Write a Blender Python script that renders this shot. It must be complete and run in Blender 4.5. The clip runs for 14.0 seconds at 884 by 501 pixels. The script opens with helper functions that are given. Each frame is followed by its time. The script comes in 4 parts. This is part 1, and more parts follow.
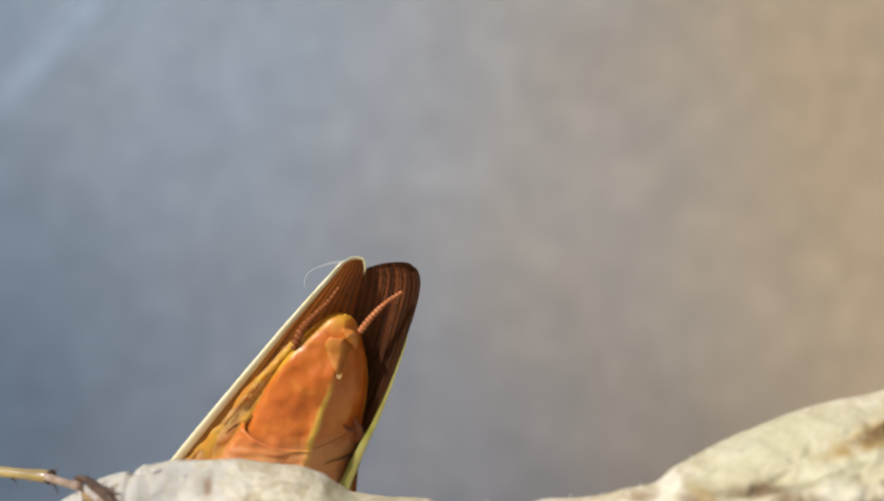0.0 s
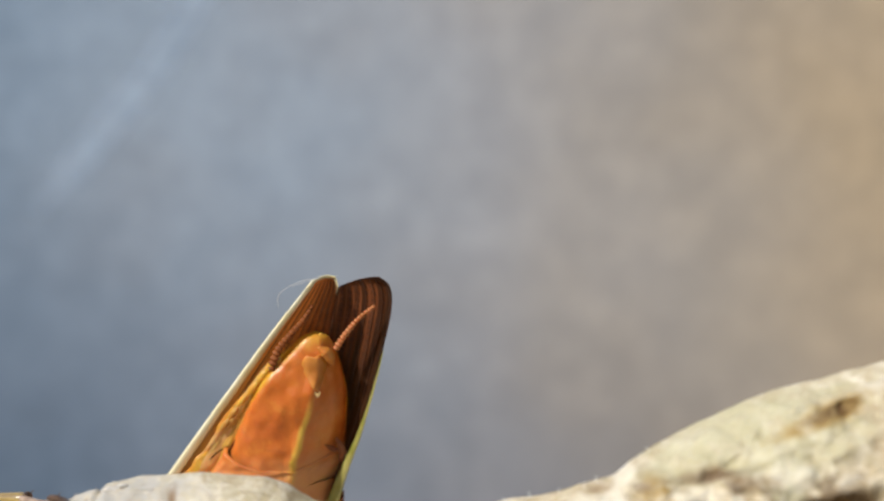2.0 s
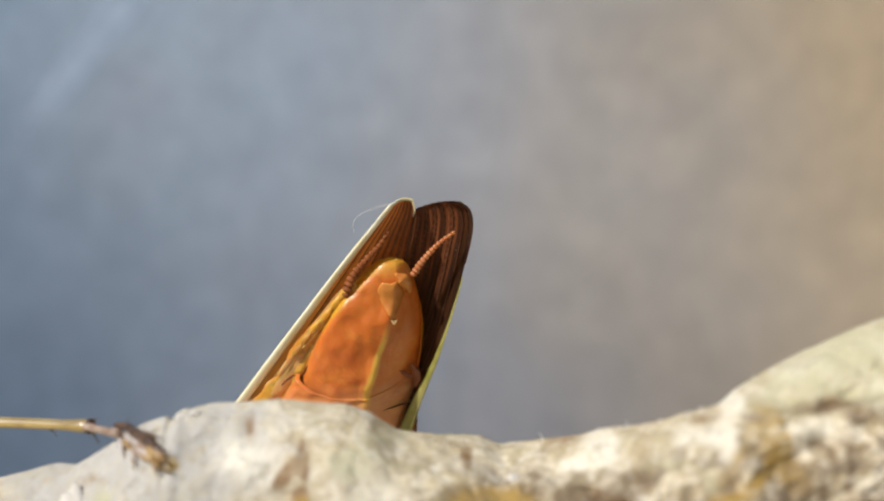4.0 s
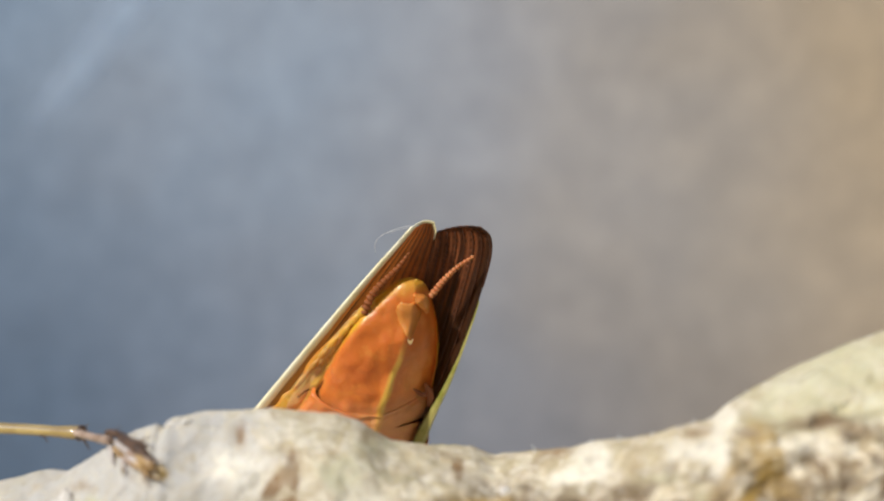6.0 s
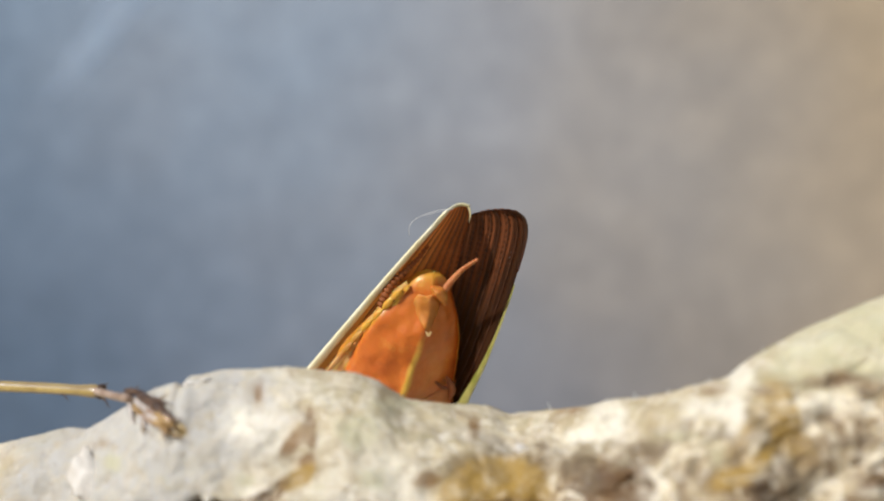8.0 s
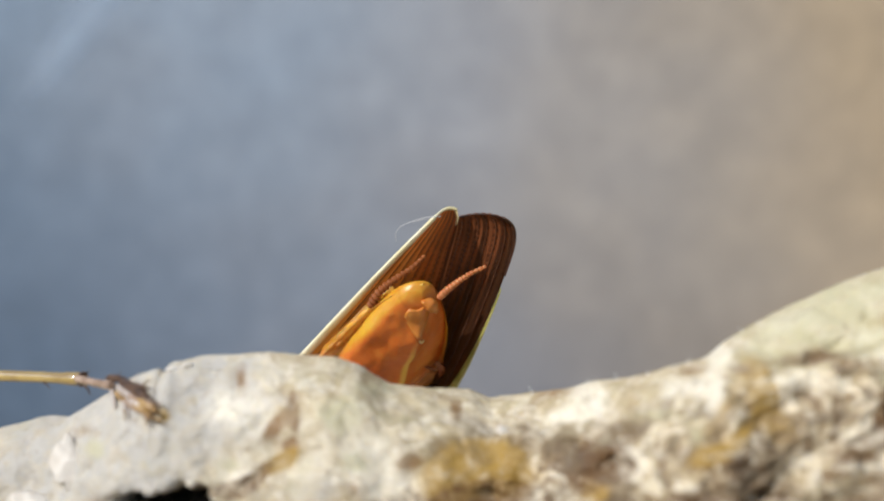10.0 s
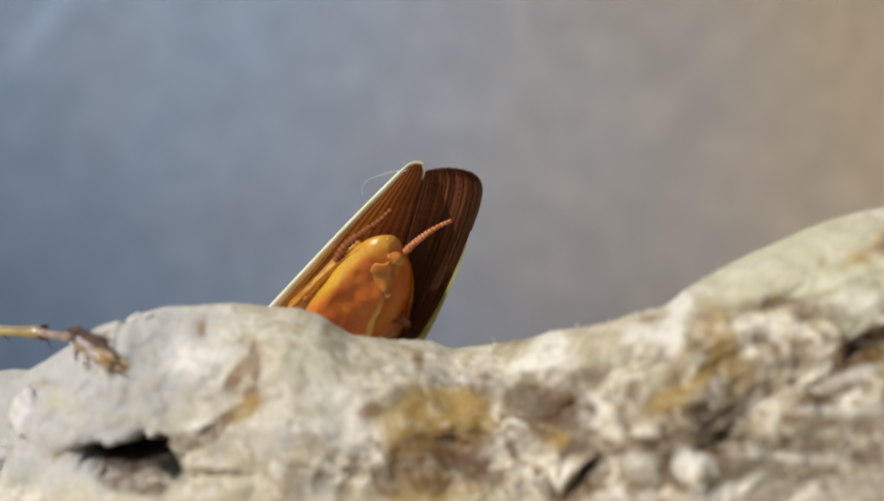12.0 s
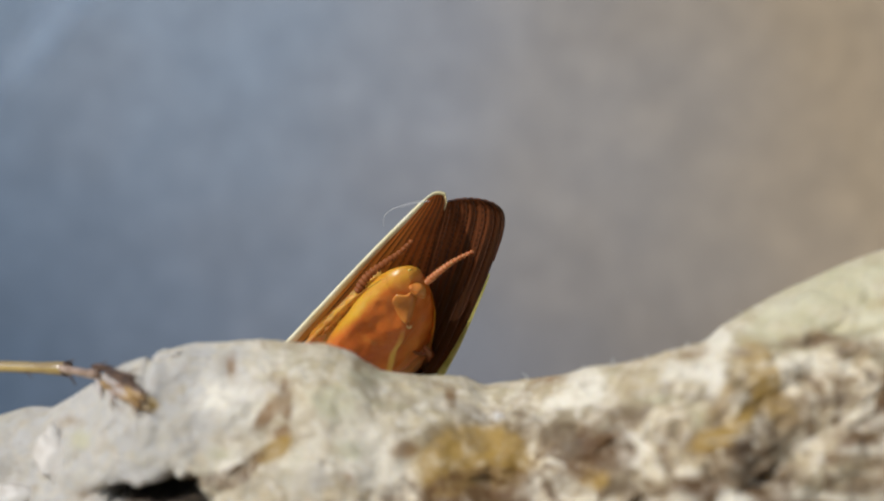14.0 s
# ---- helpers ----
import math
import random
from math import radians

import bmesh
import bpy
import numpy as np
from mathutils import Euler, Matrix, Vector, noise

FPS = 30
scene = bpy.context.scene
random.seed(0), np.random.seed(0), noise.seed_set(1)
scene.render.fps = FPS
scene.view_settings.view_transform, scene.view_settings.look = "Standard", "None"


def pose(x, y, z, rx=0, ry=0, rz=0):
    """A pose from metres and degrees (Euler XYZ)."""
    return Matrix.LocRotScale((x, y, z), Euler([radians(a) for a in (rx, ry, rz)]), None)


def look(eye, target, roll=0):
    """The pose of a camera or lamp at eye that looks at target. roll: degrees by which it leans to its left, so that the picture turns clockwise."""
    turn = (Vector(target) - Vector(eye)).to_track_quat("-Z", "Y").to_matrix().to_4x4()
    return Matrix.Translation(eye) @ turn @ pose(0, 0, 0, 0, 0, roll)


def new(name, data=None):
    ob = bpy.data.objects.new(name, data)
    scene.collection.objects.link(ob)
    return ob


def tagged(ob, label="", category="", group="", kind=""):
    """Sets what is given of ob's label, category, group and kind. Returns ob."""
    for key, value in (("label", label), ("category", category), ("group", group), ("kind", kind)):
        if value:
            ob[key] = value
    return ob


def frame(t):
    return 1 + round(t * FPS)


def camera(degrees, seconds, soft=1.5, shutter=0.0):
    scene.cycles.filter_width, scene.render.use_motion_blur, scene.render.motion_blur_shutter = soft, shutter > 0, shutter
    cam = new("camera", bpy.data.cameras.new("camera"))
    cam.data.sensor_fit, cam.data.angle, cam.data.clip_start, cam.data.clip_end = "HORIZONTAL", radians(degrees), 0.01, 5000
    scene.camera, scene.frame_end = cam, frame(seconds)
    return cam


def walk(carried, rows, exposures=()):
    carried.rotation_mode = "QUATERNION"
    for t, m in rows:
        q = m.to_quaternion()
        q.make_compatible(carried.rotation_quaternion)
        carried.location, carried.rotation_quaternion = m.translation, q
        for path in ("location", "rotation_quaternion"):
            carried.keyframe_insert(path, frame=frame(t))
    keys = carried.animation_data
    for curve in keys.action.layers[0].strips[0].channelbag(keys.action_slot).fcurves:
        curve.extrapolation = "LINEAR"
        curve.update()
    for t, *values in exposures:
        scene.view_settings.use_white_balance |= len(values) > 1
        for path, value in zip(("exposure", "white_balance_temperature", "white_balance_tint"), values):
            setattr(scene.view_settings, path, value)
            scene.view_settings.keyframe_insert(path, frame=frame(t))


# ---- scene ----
MM = 0.001
cam = camera(42.0, 14.0, soft=2.0)
# macro lens: sharp at the insect, soft before and behind it
cam.data.dof.use_dof = True
cam.data.dof.focus_distance = 0.0715
cam.data.dof.aperture_fstop = 26.0

PATH = [
    (0, pose(-0.00103, -0.07561, 0.00399, 91.078, -1.741, -3.127)),
    (0.5, pose(-0.00063, -0.07580, 0.00303, 92.353, -1.344, -2.559)),
    (1, pose(0.00082, -0.07650, 0.00120, 94.477, -0.628, -0.770)),
    (1.5, pose(0.00491, -0.07708, 0.00060, 95.569, 0.535, 0.055)),
    (2, pose(0.00532, -0.07673, 0.00045, 94.494, 1.035, 0.243)),
    (2.5, pose(0.00401, -0.07587, -0.00031, 92.498, 1.692, -0.016)),
    (3, pose(0.00193, -0.07354, -0.00013, 90.308, 1.366, -1.368)),
    (3.2, pose(-0.00031, -0.07303, 0.00049, 90.395, 0.902, -1.024)),
    (5.3, pose(-0.00091, -0.07298, -0.00012, 91.191, 0.310, -0.920)),
    (5.4, pose(-0.00072, -0.07294, 0.00021, 91.159, 0.359, -0.562)),
    (5.5, pose(-0.00037, -0.07298, 0.00048, 91.008, 0.430, -0.404)),
    (5.6, pose(-0.00041, -0.07278, 0.00073, 91.239, 0.332, -0.374)),
    (5.7, pose(-0.00056, -0.07269, 0.00104, 91.519, 0.338, -0.159)),
    (5.8, pose(-0.00035, -0.07262, 0.00105, 91.395, 0.255, -0.420)),
    (5.9, pose(-0.00027, -0.07264, 0.00101, 91.177, 0.206, -0.460)),
    (6, pose(-0.00007, -0.07271, 0.00085, 90.800, 0.093, -0.624)),
    (6.1, pose(-0.00010, -0.07267, 0.00062, 90.580, 0.127, -0.539)),
    (6.2, pose(-0.00016, -0.07270, 0.00053, 90.553, 0.171, -0.368)),
    (6.3, pose(-0.00008, -0.07280, 0.00051, 90.610, 0.189, -0.346)),
    (6.4, pose(-0.00004, -0.07306, 0.00018, 90.211, 0.098, -0.207)),
    (6.5, pose(0.00000, -0.07346, -0.00000, 90.000, -0.000, 0.000)),
    (7, pose(-0.00014, -0.07279, -0.00034, 89.880, -0.114, -0.243)),
    (7.5, pose(-0.00045, -0.07281, -0.00037, 89.463, -0.088, -0.268)),
    (7.7, pose(-0.00004, -0.07278, 0.00031, 89.376, 0.100, 0.265)),
    (9.8, pose(-0.00042, -0.07343, -0.00215, 90.305, 0.189, -1.113)),
    (10, pose(-0.00036, -0.07324, -0.00085, 89.610, 0.459, -1.016)),
    (10.5, pose(-0.00033, -0.07340, -0.00121, 89.551, 0.572, -1.168)),
    (11, pose(0.00026, -0.07349, -0.00114, 89.877, 0.722, -1.274)),
    (11.5, pose(0.00139, -0.07288, -0.00149, 89.533, 0.734, -1.907)),
    (12, pose(0.00071, -0.07312, -0.00270, 88.847, 0.582, -1.885)),
    (12.5, pose(-0.00009, -0.07228, -0.00168, 89.837, 0.485, -2.549)),
    (13, pose(-0.00008, -0.07215, -0.00228, 89.237, 0.577, -2.316)),
    (13.5, pose(-0.00037, -0.07234, -0.00218, 89.890, 0.594, -2.124)),
    (14, pose(-0.00139, -0.07211, -0.00165, 89.580, 0.692, -2.328)),
]
EXPOSURES = [(0.0, -0.10, 6500, 10), (3.2, -0.11, 6450, 10), (5.5, -0.13, 6380, 10), (7.7, -0.11, 6330, 10), (9.8, -0.12, 6220, 10), (11.4, -0.12, 6180, 10), (12.0, -0.36, 6170, 10), (12.5, -0.43, 6130, 10), (14.0, -0.42, 6120, 10)]
walk(cam, PATH, EXPOSURES)

# way of the insect's body, which sways and then backs down behind the stone
BODY = [
    (0, pose(-0.00644, 0.00408, -0.00917, 21.73, -1.19, 0.47)),
    (0.5, pose(-0.00642, 0.00387, -0.00917, 22.10, -1.30, 0.65)),
    (1, pose(-0.00638, 0.00350, -0.00912, 22.53, -1.61, 1.27)),
    (1.5, pose(-0.00636, 0.00375, -0.00910, 23.30, -2.35, 2.91)),
    (2, pose(-0.00638, 0.00355, -0.00912, 21.82, -2.08, 3.39)),
    (2.5, pose(-0.00645, 0.00334, -0.00897, 23.10, -1.72, 3.56)),
    (3, pose(-0.00658, 0.00395, -0.00880, 25.53, -2.08, 2.38)),
    (3.2, pose(-0.00639, 0.00359, -0.00883, 25.65, -2.18, 1.25)),
    (5.3, pose(-0.00542, 0.00601, -0.00929, 25.15, -0.41, 1.82)),
    (5.4, pose(-0.00779, 0.00589, -0.00923, 24.63, 0.38, 1.78)),
    (5.5, pose(-0.00759, 0.00532, -0.00948, 23.95, 0.30, 2.62)),
    (5.6, pose(-0.00559, 0.00595, -0.00933, 24.52, 0.24, 0.90)),
    (5.7, pose(-0.00367, 0.00603, -0.00964, 24.38, 0.10, -0.04)),
    (5.8, pose(-0.00248, 0.00607, -0.01003, 24.20, -0.05, -0.52)),
    (5.9, pose(-0.00279, 0.00604, -0.00992, 24.24, -0.06, -0.35)),
    (6, pose(-0.00449, 0.00609, -0.00983, 24.94, 0.10, 0.70)),
    (6.1, pose(-0.00624, 0.00599, -0.00953, 24.40, 0.11, 1.33)),
    (6.2, pose(-0.00650, 0.00596, -0.00953, 24.43, 0.16, 1.45)),
    (6.3, pose(-0.00520, 0.00589, -0.00975, 24.38, 0.10, 0.89)),
    (6.4, pose(-0.00385, 0.00574, -0.00981, 24.50, -0.08, 0.34)),
    (6.5, pose(-0.00363, 0.00545, -0.00989, 24.23, -0.00, 0.00)),
    (7, pose(-0.00370, 0.00576, -0.00969, 25.28, 0.03, -0.27)),
    (7.5, pose(-0.00413, 0.00577, -0.01016, 25.77, 0.40, -0.42)),
    (7.7, pose(-0.00345, 0.00547, -0.01106, 25.35, 0.30, -0.29)),
    (9.8, pose(-0.00305, 0.00505, -0.01122, 32.62, 1.27, 0.14)),
    (10, pose(-0.00316, 0.00502, -0.01146, 31.83, 1.35, 0.47)),
    (10.5, pose(-0.00313, 0.00512, -0.01152, 31.53, 1.68, 0.34)),
    (11, pose(-0.00329, 0.00526, -0.01128, 31.67, 1.49, 1.46)),
    (11.5, pose(-0.00339, 0.00556, -0.01134, 32.20, 1.59, 1.86)),
    (12, pose(-0.00319, 0.00549, -0.01126, 32.87, 1.58, 1.16)),
    (12.5, pose(-0.00317, 0.00603, -0.01110, 32.94, 1.05, 1.02)),
    (13, pose(-0.00323, 0.00595, -0.01119, 33.59, 1.12, 0.91)),
    (13.5, pose(-0.00317, 0.00598, -0.01125, 33.02, 1.32, 0.62)),
    (14, pose(-0.00322, 0.00591, -0.01121, 32.90, 1.57, -0.43)),
]

# ---- light ----
SUN = Vector((-0.56, -0.57, 0.60)).normalized()
world = bpy.data.worlds.new("sky")
scene.world = world
world.use_nodes = True
wn = world.node_tree.nodes
sky = wn.new("ShaderNodeTexSky")
sky.sky_type = "NISHITA"
sky.sun_disc = False
sky.sun_elevation = math.asin(SUN.z)
sky.sun_rotation = math.atan2(SUN.x, SUN.y)
world.node_tree.links.new(sky.outputs[0], wn["Background"].inputs[0])
wn["Background"].inputs[1].default_value = 0.09
lamp = bpy.data.lights.new("sun", "SUN")
lamp.energy = 3.95
lamp.angle = radians(0.6)
lamp.color = (1.0, 0.955, 0.89)
sun = new("sun", lamp)
sun.matrix_basis = look(SUN * 2.0, (0, 0, 0))


# ---- materials ----
class Net:
    """Short hand for a material's node tree."""

    def __init__(self, name):
        self.mat = bpy.data.materials.new(name)
        self.mat.use_nodes = True
        self.tree = self.mat.node_tree
        self.bsdf = self.tree.nodes["Principled BSDF"]
        self.out = self.tree.nodes["Material Output"]
        self.co = self.tree.nodes.new("ShaderNodeTexCoord")

    def link(self, a, b):
        self.tree.links.new(a, b)

    def put(self, socket, value):
        if hasattr(value, "is_output"):
            self.link(value, socket)
        else:
            socket.default_value = value

    def noise(self, scale, detail=4.0, rough=0.55, vec=None, dist=0.0):
        n = self.tree.nodes.new("ShaderNodeTexNoise")
        n.inputs["Scale"].default_value = scale
        n.inputs["Detail"].default_value = detail
        n.inputs["Roughness"].default_value = rough
        n.inputs["Distortion"].default_value = dist
        self.link(vec or self.co.outputs["Object"], n.inputs["Vector"])
        return n.outputs["Fac"]

    def voronoi(self, scale, vec=None, out="Distance"):
        n = self.tree.nodes.new("ShaderNodeTexVoronoi")
        n.inputs["Scale"].default_value = scale
        self.link(vec or self.co.outputs["Object"], n.inputs["Vector"])
        return n.outputs[out]

    def ramp(self, fac, *stops, smooth=False):
        n = self.tree.nodes.new("ShaderNodeValToRGB")
        el = n.color_ramp.elements
        while len(el) < len(stops):
            el.new(0.5)
        for e, (p, c) in zip(el, stops):
            e.position = p
            e.color = (*c, 1) if isinstance(c, tuple) else (c, c, c, 1)
        if smooth:
            n.color_ramp.interpolation = "EASE"
        self.put(n.inputs[0], fac)
        return n.outputs[0]

    def mix(self, fac, a, b, kind="MIX"):
        n = self.tree.nodes.new("ShaderNodeMix")
        n.data_type = "RGBA"
        n.blend_type = kind
        for s, v in ((n.inputs[0], fac), (n.inputs[6], a), (n.inputs[7], b)):
            self.put(s, (*v, 1) if isinstance(v, tuple) and len(v) == 3 else v)
        return n.outputs[2]

    def math(self, op, a, b=0.0, clamp=False):
        n = self.tree.nodes.new("ShaderNodeMath")
        n.operation = op
        n.use_clamp = clamp
        self.put(n.inputs[0], a)
        self.put(n.inputs[1], b)
        return n.outputs[0]

    def axis(self, which, space="Object"):
        n = self.tree.nodes.new("ShaderNodeSeparateXYZ")
        self.link(self.co.outputs[space], n.inputs[0])
        return n.outputs[which]

    def attr(self, name):
        n = self.tree.nodes.new("ShaderNodeAttribute")
        n.attribute_name = name
        return n.outputs["Fac"]

    def bump(self, height, strength, dist):
        n = self.tree.nodes.new("ShaderNodeBump")
        n.inputs["Strength"].default_value = strength
        n.inputs["Distance"].default_value = dist
        self.link(height, n.inputs["Height"])
        self.link(n.outputs[0], self.bsdf.inputs["Normal"])

    def set(self, **kw):
        names = dict(color="Base Color", rough="Roughness", spec="Specular IOR Level", coat="Coat Weight",
                     sub="Subsurface Weight", metal="Metallic", trans="Transmission Weight", sheen="Sheen Weight")
        for k, v in kw.items():
            s = self.bsdf.inputs[names[k]]
            self.put(s, (*v, 1) if isinstance(v, tuple) and len(v) == 3 else v)

    def flesh(self, weight, radius, scale):
        self.bsdf.inputs["Subsurface Weight"].default_value = weight
        self.bsdf.inputs["Subsurface Radius"].default_value = radius
        self.bsdf.inputs["Subsurface Scale"].default_value = scale

    def thin(self, color, share):
        """Lets light through a thin sheet."""
        t = self.tree.nodes.new("ShaderNodeBsdfTranslucent")
        self.put(t.inputs[0], (*color, 1) if isinstance(color, tuple) else color)
        m = self.tree.nodes.new("ShaderNodeMixShader")
        self.put(m.inputs[0], share)
        self.link(self.bsdf.outputs[0], m.inputs[1])
        self.link(t.outputs[0], m.inputs[2])
        self.link(m.outputs[0], self.out.inputs[0])


def stone_material():
    n = Net("pale_limestone")
    broad = n.noise(70, 4, 0.55, dist=0.5)
    big = n.noise(170, 6, 0.62, dist=0.9)
    mid = n.noise(330, 6, 0.66, dist=1.1)
    small = n.noise(760, 6, 0.7, dist=0.8)
    fine = n.noise(2200, 5, 0.7)
    base = n.ramp(broad, (0.36, (0.51, 0.44, 0.30)), (0.5, (0.585, 0.525, 0.39)), (0.64, (0.63, 0.59, 0.48)))
    base = n.mix(n.ramp(big, (0.42, 0.55), (0.52, 0.0)), base, (0.47, 0.385, 0.26))
    base = n.mix(n.ramp(mid, (0.52, 0.0), (0.62, 0.7)), base, (0.74, 0.69, 0.60))
    base = n.mix(n.ramp(n.noise(230, 5, 0.65, dist=1.4), (0.53, 0.0), (0.66, 0.6)), base, (0.46, 0.43, 0.27))
    base = n.mix(n.ramp(n.noise(410, 5, 0.7, dist=1.2), (0.55, 0.0), (0.68, 0.6)), base, (0.36, 0.26, 0.165))
    patch = n.math("ADD", n.math("MULTIPLY", n.noise(270, 6, 0.68, dist=1.6), 0.75), n.math("MULTIPLY", small, 0.25))
    patch = n.math("ADD", n.math("MULTIPLY", n.math("SUBTRACT", patch, 0.5), 1.9), 0.465)
    spots = n.ramp(patch, (0.38, (0.07, 0.042, 0.022)), (0.45, (0.19, 0.125, 0.07)), (0.50, (0.37, 0.28, 0.165)), (0.54, (0.58, 0.49, 0.35)), (0.60, (0.80, 0.74, 0.62)))
    base = n.mix(n.math("MULTIPLY", n.attr("mottle"), n.ramp(n.noise(150, 4, 0.6), (0.35, 0.45), (0.55, 1.0))), base, spots)
    blot = n.noise(900, 5, 0.65, dist=1.0)
    base = n.mix(n.ramp(blot, (0.52, 0.0), (0.64, 0.34)), base, (0.36, 0.27, 0.16))
    base = n.mix(n.ramp(n.noise(700, 5, 0.65, dist=0.8), (0.54, 0.0), (0.64, 0.7)), base, (0.76, 0.715, 0.62))
    base = n.mix(n.math("MULTIPLY", n.attr("mottle"), n.ramp(n.noise(1250, 5, 0.65, dist=0.8), (0.52, 0.0), (0.60, 0.75))), base, (0.13, 0.08, 0.042))
    base = n.mix(n.ramp(small, (0.54, 0.0), (0.66, 0.55)), base, (0.76, 0.71, 0.62))
    edge = n.math("SUBTRACT", n.noise(300, 6, 0.72, dist=1.2), 0.5)
    for name, col, top in (("cool", (0.44, 0.437, 0.445), 0.85), ("pale", (0.81, 0.77, 0.68), 0.85), ("olive", (0.50, 0.482, 0.325), 0.7), ("tan", (0.23, 0.135, 0.06), 0.9),
                           ("grey", (0.165, 0.122, 0.078), 0.85), ("ochre", (0.345, 0.22, 0.05), 0.92), ("brown", (0.115, 0.060, 0.022), 0.97)):
        w = n.math("ADD", n.attr(name), n.math("MULTIPLY", edge, 2.4))
        w = n.math("MULTIPLY", n.ramp(w, (0.1, 0.0), (0.6, 1.0)), n.ramp(n.attr(name), (0.05, 0.0), (0.5, top)))
        w = n.math("MULTIPLY", w, n.ramp(blot, (0.46, 1.0), (0.66, 0.5)))
        if name in ("grey", "brown"):
            w = n.math("MULTIPLY", w, n.ramp(fine, (0.44, 1.0), (0.58, 0.55)))
        base = n.mix(w, base, col)
    # slanting layers of the right-hand shoulder
    turn = n.tree.nodes.new("ShaderNodeMapping")
    turn.inputs["Rotation"].default_value = (0.0, radians(27), 0.0)
    turn.inputs["Scale"].default_value = (0.28, 0.6, 1.6)
    n.link(n.co.outputs["Object"], turn.inputs["Vector"])
    layer = n.noise(420, 5, 0.62, vec=turn.outputs[0], dist=0.7)
    base = n.mix(n.math("MULTIPLY", n.attr("strata"), n.ramp(layer, (0.36, 0.85), (0.46, 0.0))), base, (0.20, 0.15, 0.10))
    base = n.mix(n.math("MULTIPLY", n.attr("strata"), n.ramp(layer, (0.54, 0.0), (0.64, 0.7))), base, (0.74, 0.70, 0.60))
    # near-black shade painted into the hollows
    base = n.mix(n.ramp(n.attr("hollow_shade"), (0.3, 0.0), (0.75, 0.97)), base, (0.014, 0.009, 0.006))
    base = n.mix(n.ramp(fine, (0.54, 0.0), (0.68, 0.32)), base, (0.26, 0.19, 0.11))
    base = n.mix(1.0, base, (1.08, 1.05, 0.97), "MULTIPLY")
    n.set(color=base, rough=n.ramp(mid, (0.4, 0.85), (0.65, 0.5)), spec=0.35)
    n.flesh(0.12, (1.0, 0.8, 0.5), 0.0005)
    h = n.math("ADD", n.math("MULTIPLY", small, 1.0), n.math("MULTIPLY", fine, 0.3))
    h = n.math("ADD", h, n.math("MULTIPLY", n.voronoi(900), 0.5))
    n.bump(h, 0.22, 0.0004)
    return n.mat


def chip_material():
    n = Net("white_calcite")
    n.set(color=n.ramp(n.noise(900, 5), (0.3, (0.62, 0.56, 0.48)), (0.7, (0.82, 0.77, 0.69))), rough=0.5)
    n.flesh(0.2, (1, 0.9, 0.8), 0.0005)
    n.bump(n.noise(1500, 4), 0.5, 0.0002)
    return n.mat


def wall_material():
    n = Net("light_graded_plaster")
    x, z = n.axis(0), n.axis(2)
    # slate blue to sandy tan: the backdrop's uneven light put into the colour
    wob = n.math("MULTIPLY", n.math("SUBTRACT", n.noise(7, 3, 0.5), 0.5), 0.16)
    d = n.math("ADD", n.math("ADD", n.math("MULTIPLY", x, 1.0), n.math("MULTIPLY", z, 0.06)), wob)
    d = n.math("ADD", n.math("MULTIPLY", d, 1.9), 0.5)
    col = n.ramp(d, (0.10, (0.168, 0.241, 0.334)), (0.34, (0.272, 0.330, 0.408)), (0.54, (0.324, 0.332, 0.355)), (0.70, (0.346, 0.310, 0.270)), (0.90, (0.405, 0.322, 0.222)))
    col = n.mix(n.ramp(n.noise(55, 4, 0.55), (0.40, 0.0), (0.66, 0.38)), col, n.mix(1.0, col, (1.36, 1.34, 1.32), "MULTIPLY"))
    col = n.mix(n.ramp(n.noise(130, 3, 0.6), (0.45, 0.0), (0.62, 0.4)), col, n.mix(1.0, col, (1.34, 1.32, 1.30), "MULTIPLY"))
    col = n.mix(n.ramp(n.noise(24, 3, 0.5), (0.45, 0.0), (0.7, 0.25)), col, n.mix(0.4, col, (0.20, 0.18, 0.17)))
    # shade over the lower left, multiplied into the colour with a wavering edge
    low_shade = n.math("ADD", n.math("ADD", z, n.math("MULTIPLY", x, 0.36)), n.math("MULTIPLY", n.math("SUBTRACT", n.noise(9, 4, 0.6), 0.5), 0.10))
    low_shade = n.ramp(n.math("ADD", n.math("MULTIPLY", low_shade, 2.6), 0.5), (0.20, 0.80), (0.72, 0.0), smooth=True)
    col = n.mix(low_shade, col, n.mix(1.0, col, (0.50, 0.495, 0.52), "MULTIPLY"))
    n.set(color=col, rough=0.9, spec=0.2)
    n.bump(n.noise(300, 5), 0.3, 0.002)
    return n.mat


def ground_material():
    n = Net("dry_earth")
    n.set(color=n.ramp(n.noise(30, 6), (0.3, (0.16, 0.12, 0.08)), (0.7, (0.30, 0.25, 0.18))), rough=0.95)
    n.bump(n.noise(160, 6), 0.6, 0.01)
    return n.mat


